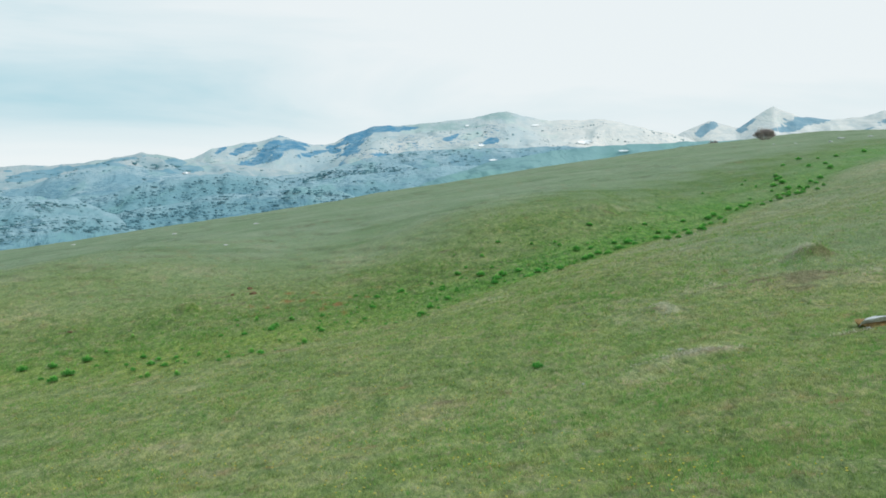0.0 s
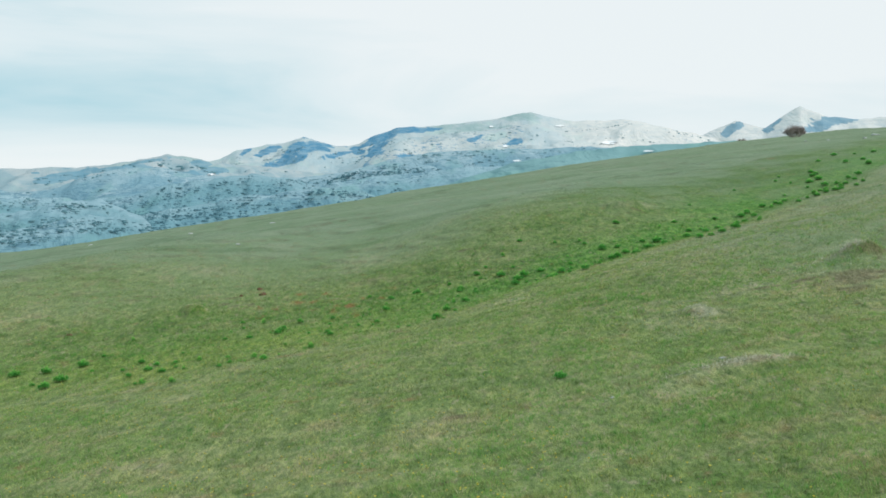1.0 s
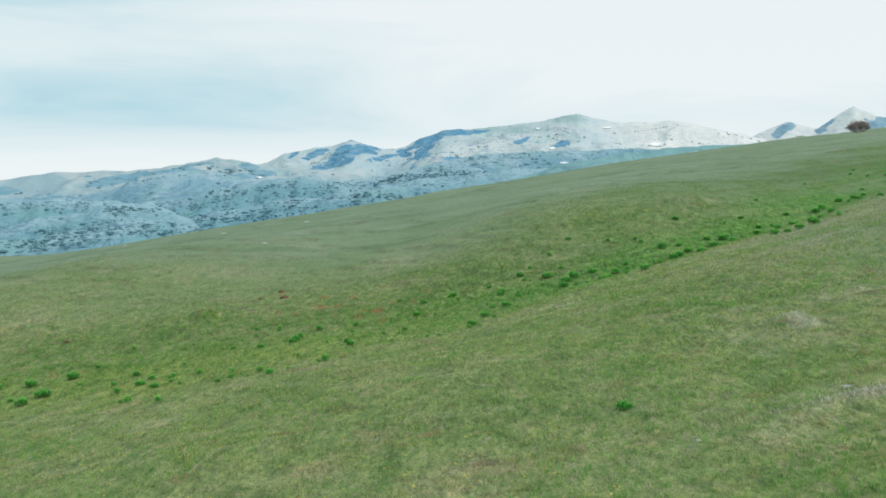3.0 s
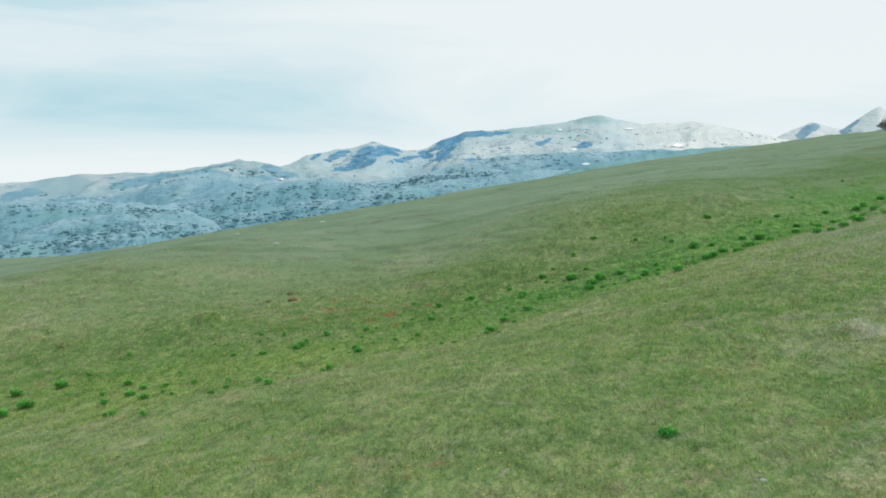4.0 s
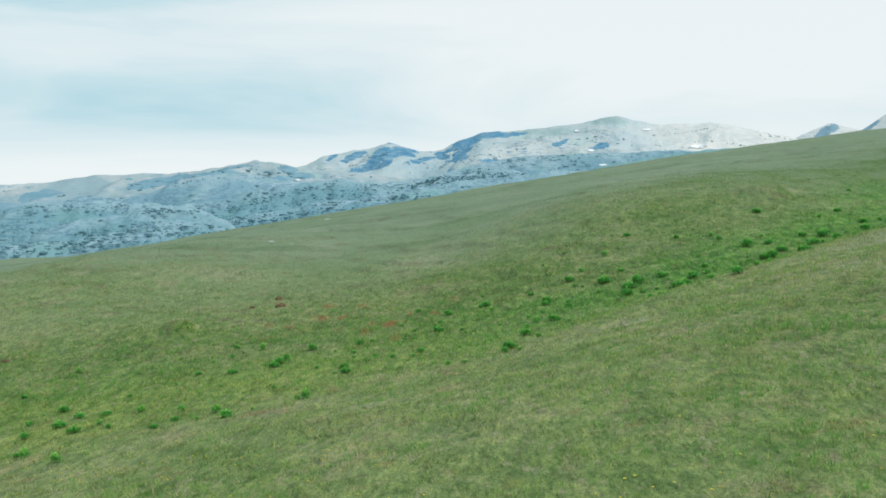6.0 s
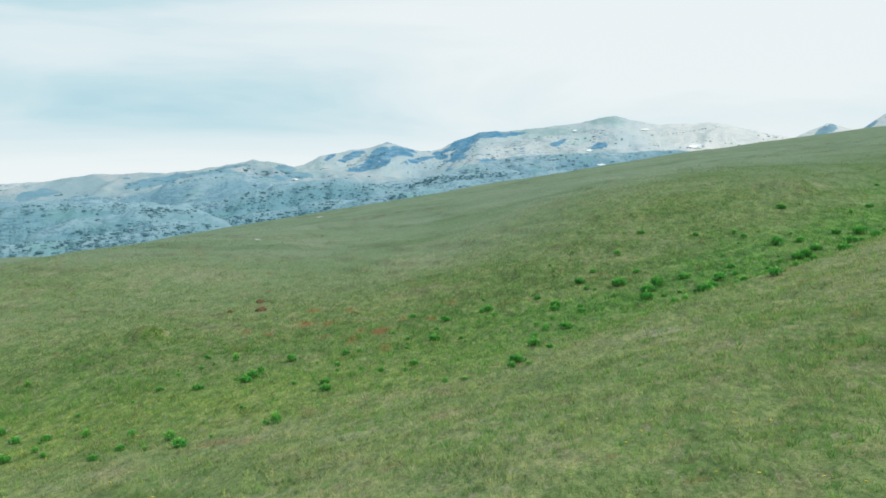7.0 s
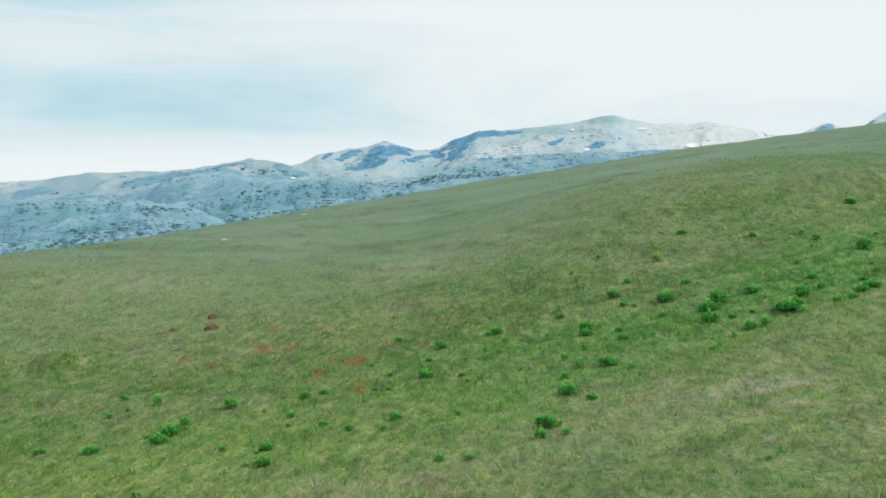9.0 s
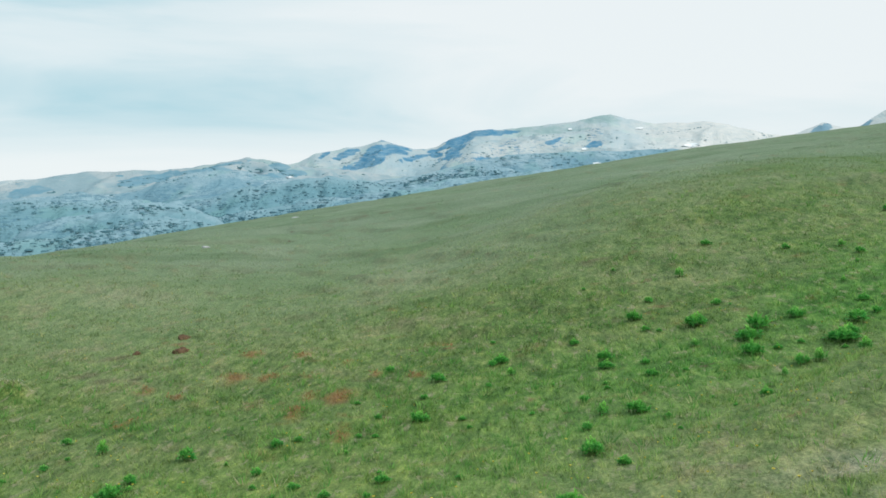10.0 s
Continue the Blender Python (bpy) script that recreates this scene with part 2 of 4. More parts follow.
def pasture_colour(nt):
    """Sward colours at the place: dull green, straw, and fresh green along the wet gully."""
    broad = noise_at(nt, 0.22, 4, 0.6)
    sward = ramp_of(nt, broad, (0.34, (0.140, 0.222, 0.064)), (0.50, (0.172, 0.250, 0.080)), (0.66, (0.212, 0.268, 0.106)))
    patch = noise_at(nt, 0.95, 5, 0.62, (1, 0.8, 1), 0.4)
    sward = blend(nt, span(nt, patch, 0.52, 0.68, 0.50), sward, (0.285, 0.265, 0.140))
    sward = blend(nt, span(nt, patch, 0.47, 0.32, 0.55), sward, (0.090, 0.170, 0.046))
    small = noise_at(nt, 4.2, 5, 0.68, (1, 0.42, 1), 0.4)
    # the drier upland turf is greyer, distance haze mixed in, with worn ledges along the slope
    upland = attribute(nt, "upland")
    ledges = noise_at(nt, 0.55, 4, 0.6, (0.16, 1, 1), 0.5)
    turf = ramp_of(nt, broad, (0.34, (0.136, 0.226, 0.114)), (0.66, (0.171, 0.254, 0.147)))
    turf = blend(nt, 1.0, turf, ramp_of(nt, ledges, (0.34, (0.74, 0.80, 0.74)), (0.47, (1.0, 1.0, 1.0)), (0.68, (1.12, 1.08, 1.10))), "MULTIPLY")
    sward = blend(nt, span(nt, upland, 0.0, 1.0, 0.92), sward, turf)
    sward = blend(nt, 1.0, sward, (1.26, 1.14, 1.33), "MULTIPLY")
    sward = blend(nt, attribute(nt, "rank"), sward, ramp_of(nt, small, (0.33, (0.070, 0.150, 0.034)), (0.52, (0.110, 0.200, 0.048)), (0.68, (0.178, 0.240, 0.072))))
    sward = blend(nt, attribute(nt, "lush"), sward, ramp_of(nt, small, (0.33, (0.056, 0.182, 0.030)), (0.52, (0.096, 0.250, 0.046)), (0.68, (0.160, 0.306, 0.068))))
    sward = blend(nt, attribute(nt, "fresh"), sward, ramp_of(nt, small, (0.35, (0.162, 0.250, 0.052)), (0.65, (0.255, 0.325, 0.086))))
    dry = ramp_of(nt, noise_at(nt, 3.0, 4), (0.35, (0.300, 0.275, 0.180)), (0.65, (0.50, 0.47, 0.375)))
    sward = blend(nt, attribute(nt, "dry"), sward, dry)
    # tufts, hollows and bleached stalks of the trodden turf; closer and smoother on the upland
    calm = span(nt, upland, 0.95, 0.10, 1.0)
    sward = blend(nt, calm, sward, ramp_of(nt, small, (0.32, (0.62, 0.70, 0.66)), (0.50, (0.98, 1.0, 0.98)), (0.68, (1.30, 1.22, 1.22))), "MULTIPLY")
    speck = noise_at(nt, 14.0, 4, 0.7, (1, 0.32, 1), 0.4)
    sward = blend(nt, calm, sward, ramp_of(nt, speck, (0.34, (0.58, 0.68, 0.60)), (0.50, (1.0, 1.0, 1.0)), (0.66, (1.36, 1.24, 1.26))), "MULTIPLY")
    straw = noise_at(nt, 8.0, 5, 0.7, (1, 0.35, 1), 0.5)
    bleached = blend(nt, 1.0, calm, span(nt, straw, 0.55, 0.66, 0.75), "MULTIPLY")
    sward = blend(nt, bleached, sward, (0.35, 0.330, 0.205))
    rust = noise_at(nt, 1.3, 5, 0.65)
    sward = blend(nt, blend(nt, 1.0, calm, span(nt, rust, 0.60, 0.72, 0.6), "MULTIPLY"), sward, (0.26, 0.165, 0.085))
    sward = blend(nt, attribute(nt, "rusty"), sward, (0.33, 0.135, 0.060))
    return blend(nt, attribute(nt, "bare"), sward, ramp_of(nt, speck, (0.40, (0.088, 0.074, 0.042)), (0.62, (0.225, 0.182, 0.120)))), small


def make_ground():
    m, nt, b = material("pasture_ground", 0.95)
    colour, small = pasture_colour(nt)
    soil = noise_at(nt, 2.3, 5, 0.6)
    colour = blend(nt, span(nt, soil, 0.66, 0.74, 0.7), colour, (0.13, 0.095, 0.06))
    fine = noise_at(nt, 26.0, 3, 0.7)
    colour = blend(nt, 0.6, colour, ramp_of(nt, fine, (0.3, (0.40, 0.40, 0.40)), (0.7, (1.38, 1.36, 1.32))), "MULTIPLY")
    nt.links.new(colour, b.inputs["Base Color"])
    relief(nt, b, fine, 0.6, 0.05)
    return m


def make_grass():
    m, nt, b = material("grass_blades", 0.7)
    colour, small = pasture_colour(nt)
    g = nt.nodes.new("ShaderNodeNewGeometry")
    tint = ramp_of(nt, g.outputs["Random Per Island"], (0.0, (1.26, 1.32, 1.08)), (0.6, (1.5, 1.5, 1.35)), (0.94, (1.68, 1.62, 1.48)), (1.0, (2.0, 1.85, 1.7)))
    colour = blend(nt, 1.0, colour, tint, "MULTIPLY")
    nt.links.new(colour, b.inputs["Base Color"])
    let_light_through(nt, b, colour, 0.45)
    soften(nt, b, 0.3)
    return m


def make_tuft():
    m, nt, b = material("grass_tufts", 0.7)
    g = nt.nodes.new("ShaderNodeNewGeometry")
    colour = ramp_of(nt, attribute(nt, "tone"), (0.0, (0.100, 0.290, 0.060)), (0.35, (0.190, 0.410, 0.095)), (0.60, (0.320, 0.470, 0.145)), (0.80, (0.440, 0.480, 0.200)), (1.0, (0.58, 0.54, 0.36)))
    tint = ramp_of(nt, g.outputs["Random Per Island"], (0.0, (0.92, 0.94, 0.88)), (1.0, (1.22, 1.20, 1.15)))
    colour = blend(nt, 1.0, colour, tint, "MULTIPLY")
    nt.links.new(colour, b.inputs["Base Color"])
    let_light_through(nt, b, colour, 0.45)
    soften(nt, b, 0.35)
    return m


def soften(nt, b, tilt):
    """Blades and leaves catch the light like the sward that they form: mostly upward, each with its own tilt."""
    g = nt.nodes.new("ShaderNodeNewGeometry")
    w = nt.nodes.new("ShaderNodeTexWhiteNoise")
    w.noise_dimensions = "1D"
    nt.links.new(g.outputs["Random Per Island"], w.inputs["W"])
    v = nt.nodes.new("ShaderNodeVectorMath")
    v.operation = "MULTIPLY_ADD"
    v.inputs[1].default_value, v.inputs[2].default_value = (tilt * 2, tilt * 2, 0), (-tilt, -tilt, 1.1)
    both = nt.nodes.new("ShaderNodeVectorMath")
    both.operation = "ADD"
    n = nt.nodes.new("ShaderNodeVectorMath")
    n.operation = "NORMALIZE"
    nt.links.new(w.outputs["Color"], v.inputs[0])
    nt.links.new(v.outputs[0], both.inputs[0])
    nt.links.new(g.outputs["Normal"], both.inputs[1])
    nt.links.new(both.outputs[0], n.inputs[0])
    nt.links.new(n.outputs[0], b.inputs["Normal"])


def let_light_through(nt, b, colour, share):
    """Thin leaves pass part of the light on."""
    t = nt.nodes.new("ShaderNodeBsdfTranslucent")
    mix = nt.nodes.new("ShaderNodeMixShader")
    mix.inputs["Fac"].default_value = share
    nt.links.new(colour, t.inputs["Color"])
    nt.links.new(b.outputs["BSDF"], mix.inputs[1])
    nt.links.new(t.outputs["BSDF"], mix.inputs[2])
    nt.links.new(mix.outputs["Shader"], nt.nodes["Material Output"].inputs["Surface"])


def leaf_material(name, low, high, tilt=0.0):
    m, nt, b = material(name, 0.55)
    g = nt.nodes.new("ShaderNodeNewGeometry")
    o = nt.nodes.new("ShaderNodeObjectInfo")
    c = ramp_of(nt, g.outputs["Random Per Island"], (0.0, low), (1.0, high))
    v = ramp_of(nt, o.outputs["Random"], (0.0, (0.75, 0.85, 0.8)), (1.0, (1.2, 1.15, 1.0)))
    c = blend(nt, 1.0, c, v, "MULTIPLY")
    nt.links.new(c, b.inputs["Base Color"])
    if tilt:
        let_light_through(nt, b, c, 0.5)
        soften(nt, b, tilt)
    return m


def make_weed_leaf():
    """Leaves ramp from painted shade low on the shoot to lit, yellow-green young tips."""
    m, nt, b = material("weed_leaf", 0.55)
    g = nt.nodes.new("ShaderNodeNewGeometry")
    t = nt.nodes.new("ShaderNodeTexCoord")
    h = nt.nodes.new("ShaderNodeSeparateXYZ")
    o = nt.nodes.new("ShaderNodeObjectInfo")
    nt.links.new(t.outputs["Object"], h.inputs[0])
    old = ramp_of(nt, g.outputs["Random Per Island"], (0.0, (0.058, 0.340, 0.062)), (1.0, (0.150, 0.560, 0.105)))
    top_leaf = ramp_of(nt, g.outputs["Random Per Island"], (0.0, (0.180, 0.620, 0.090)), (1.0, (0.420, 0.840, 0.190)))
    c = blend(nt, span(nt, h.outputs["Z"], 0.22, 0.62), old, top_leaf)
    c = blend(nt, 1.0, c, ramp_of(nt, o.outputs["Random"], (0.0, (0.78, 0.88, 0.85)), (1.0, (1.2, 1.12, 1.0))), "MULTIPLY")
    nt.links.new(c, b.inputs["Base Color"])
    let_light_through(nt, b, c, 0.45)
    soften(nt, b, 0.3)
    return m


def speckled(name, dark, light, scale, rough=0.9, bump=0.03):
    m, nt, b = material(name, rough)
    n = noise_at(nt, scale, 6, 0.65)
    nt.links.new(ramp_of(nt, n, (0.35, dark), (0.65, light)), b.inputs["Base Color"])
    relief(nt, b, n, 0.7, bump)
    return m


def hazed_mountain_material(name, pale, mid, dark, scale=1.0, woods_shade=False, drifts=0.6):
    m, nt, b = material(name, 1.0)
    b.inputs["Specular IOR Level"].default_value = 0.0
    broad = noise_at(nt, 0.006 * scale, 6, 0.62, (1, 0.3, 1.5), 0.6)
    c = ramp_of(nt, broad, (0.36, mid), (0.60, pale))
    # paler on the spurs, darker ground between
    c = blend(nt, span(nt, attribute(nt, "stony"), 0.50, 0.78, 0.75), c, pale)
    c = blend(nt, span(nt, attribute(nt, "stony"), 0.47, 0.15, 0.75), c, tuple(v * k for v, k in zip(mid, (0.84, 0.92, 0.94))))
    fine = noise_at(nt, 0.06 * scale, 6, 0.72, (0.6, 0.28, 1.8), 0.5)
    c = blend(nt, span(nt, fine, 0.50, 0.60, 0.45), c, mid)
    # low scrub in broken drifts
    clump = noise_at(nt, 0.13 * scale, 8, 0.74, (0.46, 0.24, 2.2), 0.35)
    drift = blend(nt, 0.7, clump, broad, "ADD")
    edge = 0.945 if woods_shade else 0.90
    c = blend(nt, span(nt, drift, edge, edge + 0.05, drifts), c, dark)
    c = blend(nt, span(nt, clump, 0.420, 0.375, 0.5), c, pale)
    meadow = noise_at(nt, 0.013 * scale, 4, 0.55, (1, 0.3, 1.5), 0.3)
    c = blend(nt, span(nt, meadow, 0.54, 0.66, 0.5), c, tuple(v * k for v, k in zip(mid, (1.08, 1.12, 0.98))))
    relief(nt, b, noise_at(nt, 0.011 * scale, 5, 0.55, (1, 0.6, 1), 0.5), 1.0, 20.0)
    if woods_shade:
        c = blend(nt, blend(nt, 1.0, attribute(nt, "snowy"), ramp_of(nt, fine, (0.40, (0.80, 0.80, 0.80)), (0.62, (0.45, 0.45, 0.45))), "MULTIPLY"), c, (0.76, 0.745, 0.715))
        c = blend(nt, attribute(nt, "meadow"), c, blend(nt, span(nt, clump, 0.56, 0.62, 0.8), (0.315, 0.445, 0.450), pale))
        ragged = blend(nt, 1.0, blend(nt, 0.75, attribute(nt, "woods_shade"), clump, "ADD"), noise_at(nt, 0.035 * scale, 9, 0.80, (0.9, 0.3, 1.6), 0.3), "ADD")
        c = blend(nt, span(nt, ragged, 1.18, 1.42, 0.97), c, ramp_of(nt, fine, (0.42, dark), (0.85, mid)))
    nt.links.new(c, b.inputs["Base Color"])
    return m


M_GROUND, M_GRASS, M_TUFT = make_ground(), make_grass(), make_tuft()
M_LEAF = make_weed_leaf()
M_STEM = speckled("weed_stem", (0.10, 0.17, 0.05), (0.16, 0.24, 0.08), 30)
M_RUST = leaf_material("rusty_leaf", (0.30, 0.150, 0.070), (0.46, 0.260, 0.130), 0.3)
M_SOIL = speckled("red_soil", (0.092, 0.058, 0.033), (0.195, 0.122, 0.071), 9)
M_STONE = speckled("limestone", (0.30, 0.31, 0.31), (0.62, 0.64, 0.64), 7)
M_STRAW = speckled("straw", (0.34, 0.32, 0.18), (0.55, 0.52, 0.36), 5)
M_BLEACHED = leaf_material("bleached_stalk", (0.62, 0.59, 0.48), (0.86, 0.84, 0.76), 0.35)
M_TWIG = speckled("bare_twig", (0.27, 0.225, 0.215), (0.43, 0.37, 0.35), 3)
M_FLOWER = leaf_material("yellow_petal", (0.58, 0.46, 0.05), (0.76, 0.66, 0.14))
M_SNOW = speckled("old_snow", (0.80, 0.84, 0.86), (0.90, 0.92, 0.93), 0.02)
# dark juniper green shifted to blue by painted-in distance haze
M_SCRUB = leaf_material("hazed_juniper_scrub", (0.062, 0.165, 0.228), (0.120, 0.250, 0.322))
# distance haze is mixed into these pale blue mountain colours
M_FOOT = hazed_mountain_material("hazed_scrubby_slope", (0.300, 0.445, 0.510), (0.182, 0.338, 0.392), (0.090, 0.205, 0.280), 1.6)
M_MID = hazed_mountain_material("hazed_scrubby_ridge", (0.348, 0.475, 0.530), (0.205, 0.352, 0.428), (0.105, 0.240, 0.325), 1.3)
M_LEFT = hazed_mountain_material("bald_hill", (0.440, 0.495, 0.510), (0.320, 0.430, 0.475), (0.16, 0.32, 0.41), 0.8, True)
M_FAR = hazed_mountain_material("high_range", (0.535, 0.575, 0.570), (0.375, 0.495, 0.545), (0.078, 0.250, 0.400), 0.8, True, 0.8)
M_PEAK = hazed_mountain_material("snowy_peaks", (0.56, 0.62, 0.64), (0.38, 0.50, 0.56), (0.20, 0.35, 0.45), 0.8, True)
M_PLATEAU = hazed_mountain_material("hazed_plateau", (0.237, 0.400, 0.410), (0.199, 0.360, 0.380), (0.17, 0.31, 0.34), 1.0)


# ---- ground ----
def ground_sheet():
    fine = np.arange(-38, 38.01, 0.2)
    coarse = np.arange(42, 320, 5.0)
    angle = np.radians(np.r_[fine, coarse])
    radius = np.r_[0.002, 0.7, np.geomspace(2.0, 9, 25), np.geomspace(9.05, 60, 540), np.geomspace(60.5, 150, 90), np.geomspace(155, 4600, 55)]
    rr, aa = np.meshgrid(radius, angle, indexing="ij")
    x, y = rr * np.sin(aa), -17 + rr * np.cos(aa)
    z = height(x, y)
    ob = mesh_from("ground", np.stack([x, y, z], -1).reshape(-1, 3), grid_faces(len(radius), len(angle), True)[:, ::-1], M_GROUND)
    put_attribute(ob, "lush", lush_at(x, y).ravel())
    put_attribute(ob, "dry", dry_at(x, y).ravel())
    put_attribute(ob, "fresh", fresh_at(x, y).ravel())
    put_attribute(ob, "bare", bare_at(x, y).ravel())
    put_attribute(ob, "upland", upland_haze_at(x, y).ravel())
    put_attribute(ob, "rusty", rusty_at(x, y).ravel())
    put_attribute(ob, "rank", rank_at(x, y).ravel())
    return tagged(ob, "grazed green mountain pasture sloping to a gully", "ground", kind="structure")


def lush_at(x, y):
    n = fbm(x / 2.5, y / 2.5, 3, 41)
    s = past_edge(x, y) + 0.35 * n + 0.15 * fbm(x / 0.5, y / 0.5, 2, 43)
    soft = 1.1 + 2.6 * ease((9.0 - x) / 8.0)
    return (0.42 + 0.46 * ease((x + 7) / 8)) * ease((s + 0.9) / (soft + 0.9)) * (1 - ease((s - 1.0 - 1.5 * n) / 5.5)) * (0.72 + 0.28 * ease(n + 0.6))


def rank_at(x, y):
    """Rank, broken growth on the lower slope beyond the gully, and shade painted on mound fronts."""
    n = fbm(x / 2.5, y / 2.5, 3, 41)
    s = past_edge(x, y) + 0.35 * n
    front_shade = 0.0
    for sx, sy, a, b in SHADED_FRONTS:
        front_shade = np.maximum(front_shade, 0.95 * ease(1.6 * np.exp(-(((x - sx) / a) ** 2 + ((y - sy) / b) ** 2))))
    slope = 0.72 * ease((s - 1.5) / 3.0) * (1 - ease((s - 7.0 - 2.0 * n) / 6.0)) * ease((x + 17) / 6) * (0.55 + 0.45 * ease(1.4 * fbm(x / 1.1, y / 1.1, 3, 49) + 0.5))
    # closer green turf on the broad back of the spur
    back = 0.42 * np.exp(-(((x - 4.8) / 2.6) ** 2 + ((y - 10.2) / 2.6) ** 2)) * (0.6 + 0.4 * ease(1.4 * n + 0.5))
    back = np.maximum(back, 0.34 * np.exp(-(((x - 5.6) / 1.8) ** 2 + ((y + 1.2) / 2.0) ** 2)) * (0.6 + 0.4 * ease(1.4 * n + 0.5)))
    return np.maximum(np.maximum(slope, back), front_shade)


def rusty_at(x, y):
    """Small stands of reddened grass."""
    n = fbm(x / 0.3, y / 0.3, 2, 79)
    v = 0.0
    for sx, sy, r in WITHERED:
        v = np.maximum(v, np.exp(-(((x - sx) / (1.1 * r)) ** 2 + ((y - sy) / (2.2 * r)) ** 2)))
    return np.clip(0.62 * ease((v + 0.35 * n - 0.2) / 0.6), 0, 1)


def fresh_at(x, y):
    """New yellow-green growth on the flat lower floor of the gully."""
    n = fbm(x / 1.8, y / 1.8, 3, 47)
    s = past_edge(x, y) + 0.6 * n
    return 0.75 * ease((s + 1.2) / 2.2) * (1 - ease((s - 2.2) / 4.0)) * ease((2.0 - x) / 5.0) * (0.6 + 0.4 * ease(n + 0.5))


def upland_haze_at(x, y):
    # rises with distance, so the turf colour takes on haze
    s = past_edge(x, y) + 0.8 * fbm(x / 2.2, y / 2.2, 2, 37)
    shoulder = 0.55 * ease(-s / 2.0) * ease((x - 5) / 5) * ease((y - 4) / 6)
    return np.maximum(ease((y - 14 + 3 * fbm(x / 6, y / 6, 2, 31)) / 34), shoulder)


def bare_at(x, y):
    n = fbm(x / 0.35, y / 0.35, 3, 77)
    v = 0.0
    for sx, sy, a, b in BARE_SPOTS:
        v = np.maximum(v, np.exp(-(((x - sx) / a) ** 2 + ((y - sy) / b) ** 2)))
    _, worn = ledges_at(x, y, height(x, y, False))
    return np.clip(np.maximum(0.62 * ease((v + 0.45 * n - 0.3) / 0.5), 0.36 * worn * ease(0.7 + n)), 0, 1)


# shaded near sides of the mounds, painted as darker growth
SHADED_FRONTS = ((5.2, 6.5, 0.3, 0.1), (-7.75, 22.27, 0.42, 0.16), (10.0, 9.1, 0.30, 0.13))
WITHERED = ((-4.26, 23.03, 0.2), (-3.69, 22.73, 0.14), (-2.8, 21.25, 0.13), (-2.84, 20.4, 0.17), (-2.31, 20.94, 0.16), (-2.01, 19.09, 0.12), (-5.3, 20.77, 0.14), (-3.06, 22.76, 0.1), (-4.95, 21.97, 0.1), (-1.3, 21.8, 0.1),
            (-4.4, 24.6, 0.16), (-0.9, 23.6, 0.08), (-3.4, 24.1, 0.1), (-2.5, 23.4, 0.08), (-1.9, 22.2, 0.09), (-5.6, 22.6, 0.1))
BARE_SPOTS = ((-6.9, 25.1, 0.35, 0.2), (-6.4, 23.3, 0.55, 0.2), (-8.0, 22.2, 0.16, 0.06), (9.7, 31.3, 0.5, 0.12), (-7.1, 23.9, 0.3, 0.15), (-3.9, 45.6, 2.0, 0.35), (-11.6, 20.6, 0.4, 0.2), (1.9, 27.5, 0.5, 0.25), (0.3, 2.0, 0.25, 0.1), (7.3, 7.9, 0.5, 0.2), (8.0, 8.0, 0.6, 0.3), (8.7, 7.4, 0.8, 0.5), (9.2, 8.0, 0.7, 0.4), (9.7, 7.8, 0.4, 0.2), (8.6, 6.6, 0.6, 0.25), (10.0, 9.08, 0.34, 0.15), (5.25, 6.55, 0.2, 0.09), (7.3, 1.55, 0.45, 0.14), (-10.3, 25.8, 0.6, 0.12), (-10.8, 25.2, 0.4, 0.10))
DRY_SPOTS = ((4.6, 1.72, 0.8, 0.14), (9.0, 9.7, 1.5, 0.35), (4.3, 1.72, 0.35, 0.10), (10.8, 7.2, 0.7, 0.5), (2.45, 14.2, 0.5, 0.5), (-7.8, 22.62, 0.35, 0.07), (6.5, 8.4, 1.6, 0.6), (5.3, 6.5, 0.7, 0.5), (9.6, 32.3, 1.0, 0.4), (9.4, 31.8, 0.5, 0.2))


def dry_at(x, y):
    n = fbm(x / 0.7, y / 0.5, 3, 57)
    v = 0.0
    for sx, sy, a, b in DRY_SPOTS:
        v = np.maximum(v, np.exp(-(((x - sx) / a) ** 2 + ((y - sy) / b) ** 2)))
    v = v + 1.6 * np.exp(-(((x - 4.5) / 0.85) ** 4) - ((y - bank_line(x) - 0.08) / 0.085) ** 2)
    v = v + 1.3 * np.exp(-(((x - 9.66) / 0.26) ** 2) - ((y - 9.42) / 0.2) ** 2)
    s = past_edge(x, y)
    v = v + 0.42 * ease(-s / 1.5) * (1 - ease((-s - 5) / 5)) * ease((x - 5) / 3) * ease((y - 9) / 4)
    return np.clip(v * (0.42 + 0.5 * n) + 0.20 * ease(fbm(x / 1.6, y / 1.1, 3, 61) - 0.25) * ease(-s), 0, 0.8)


ground_sheet()


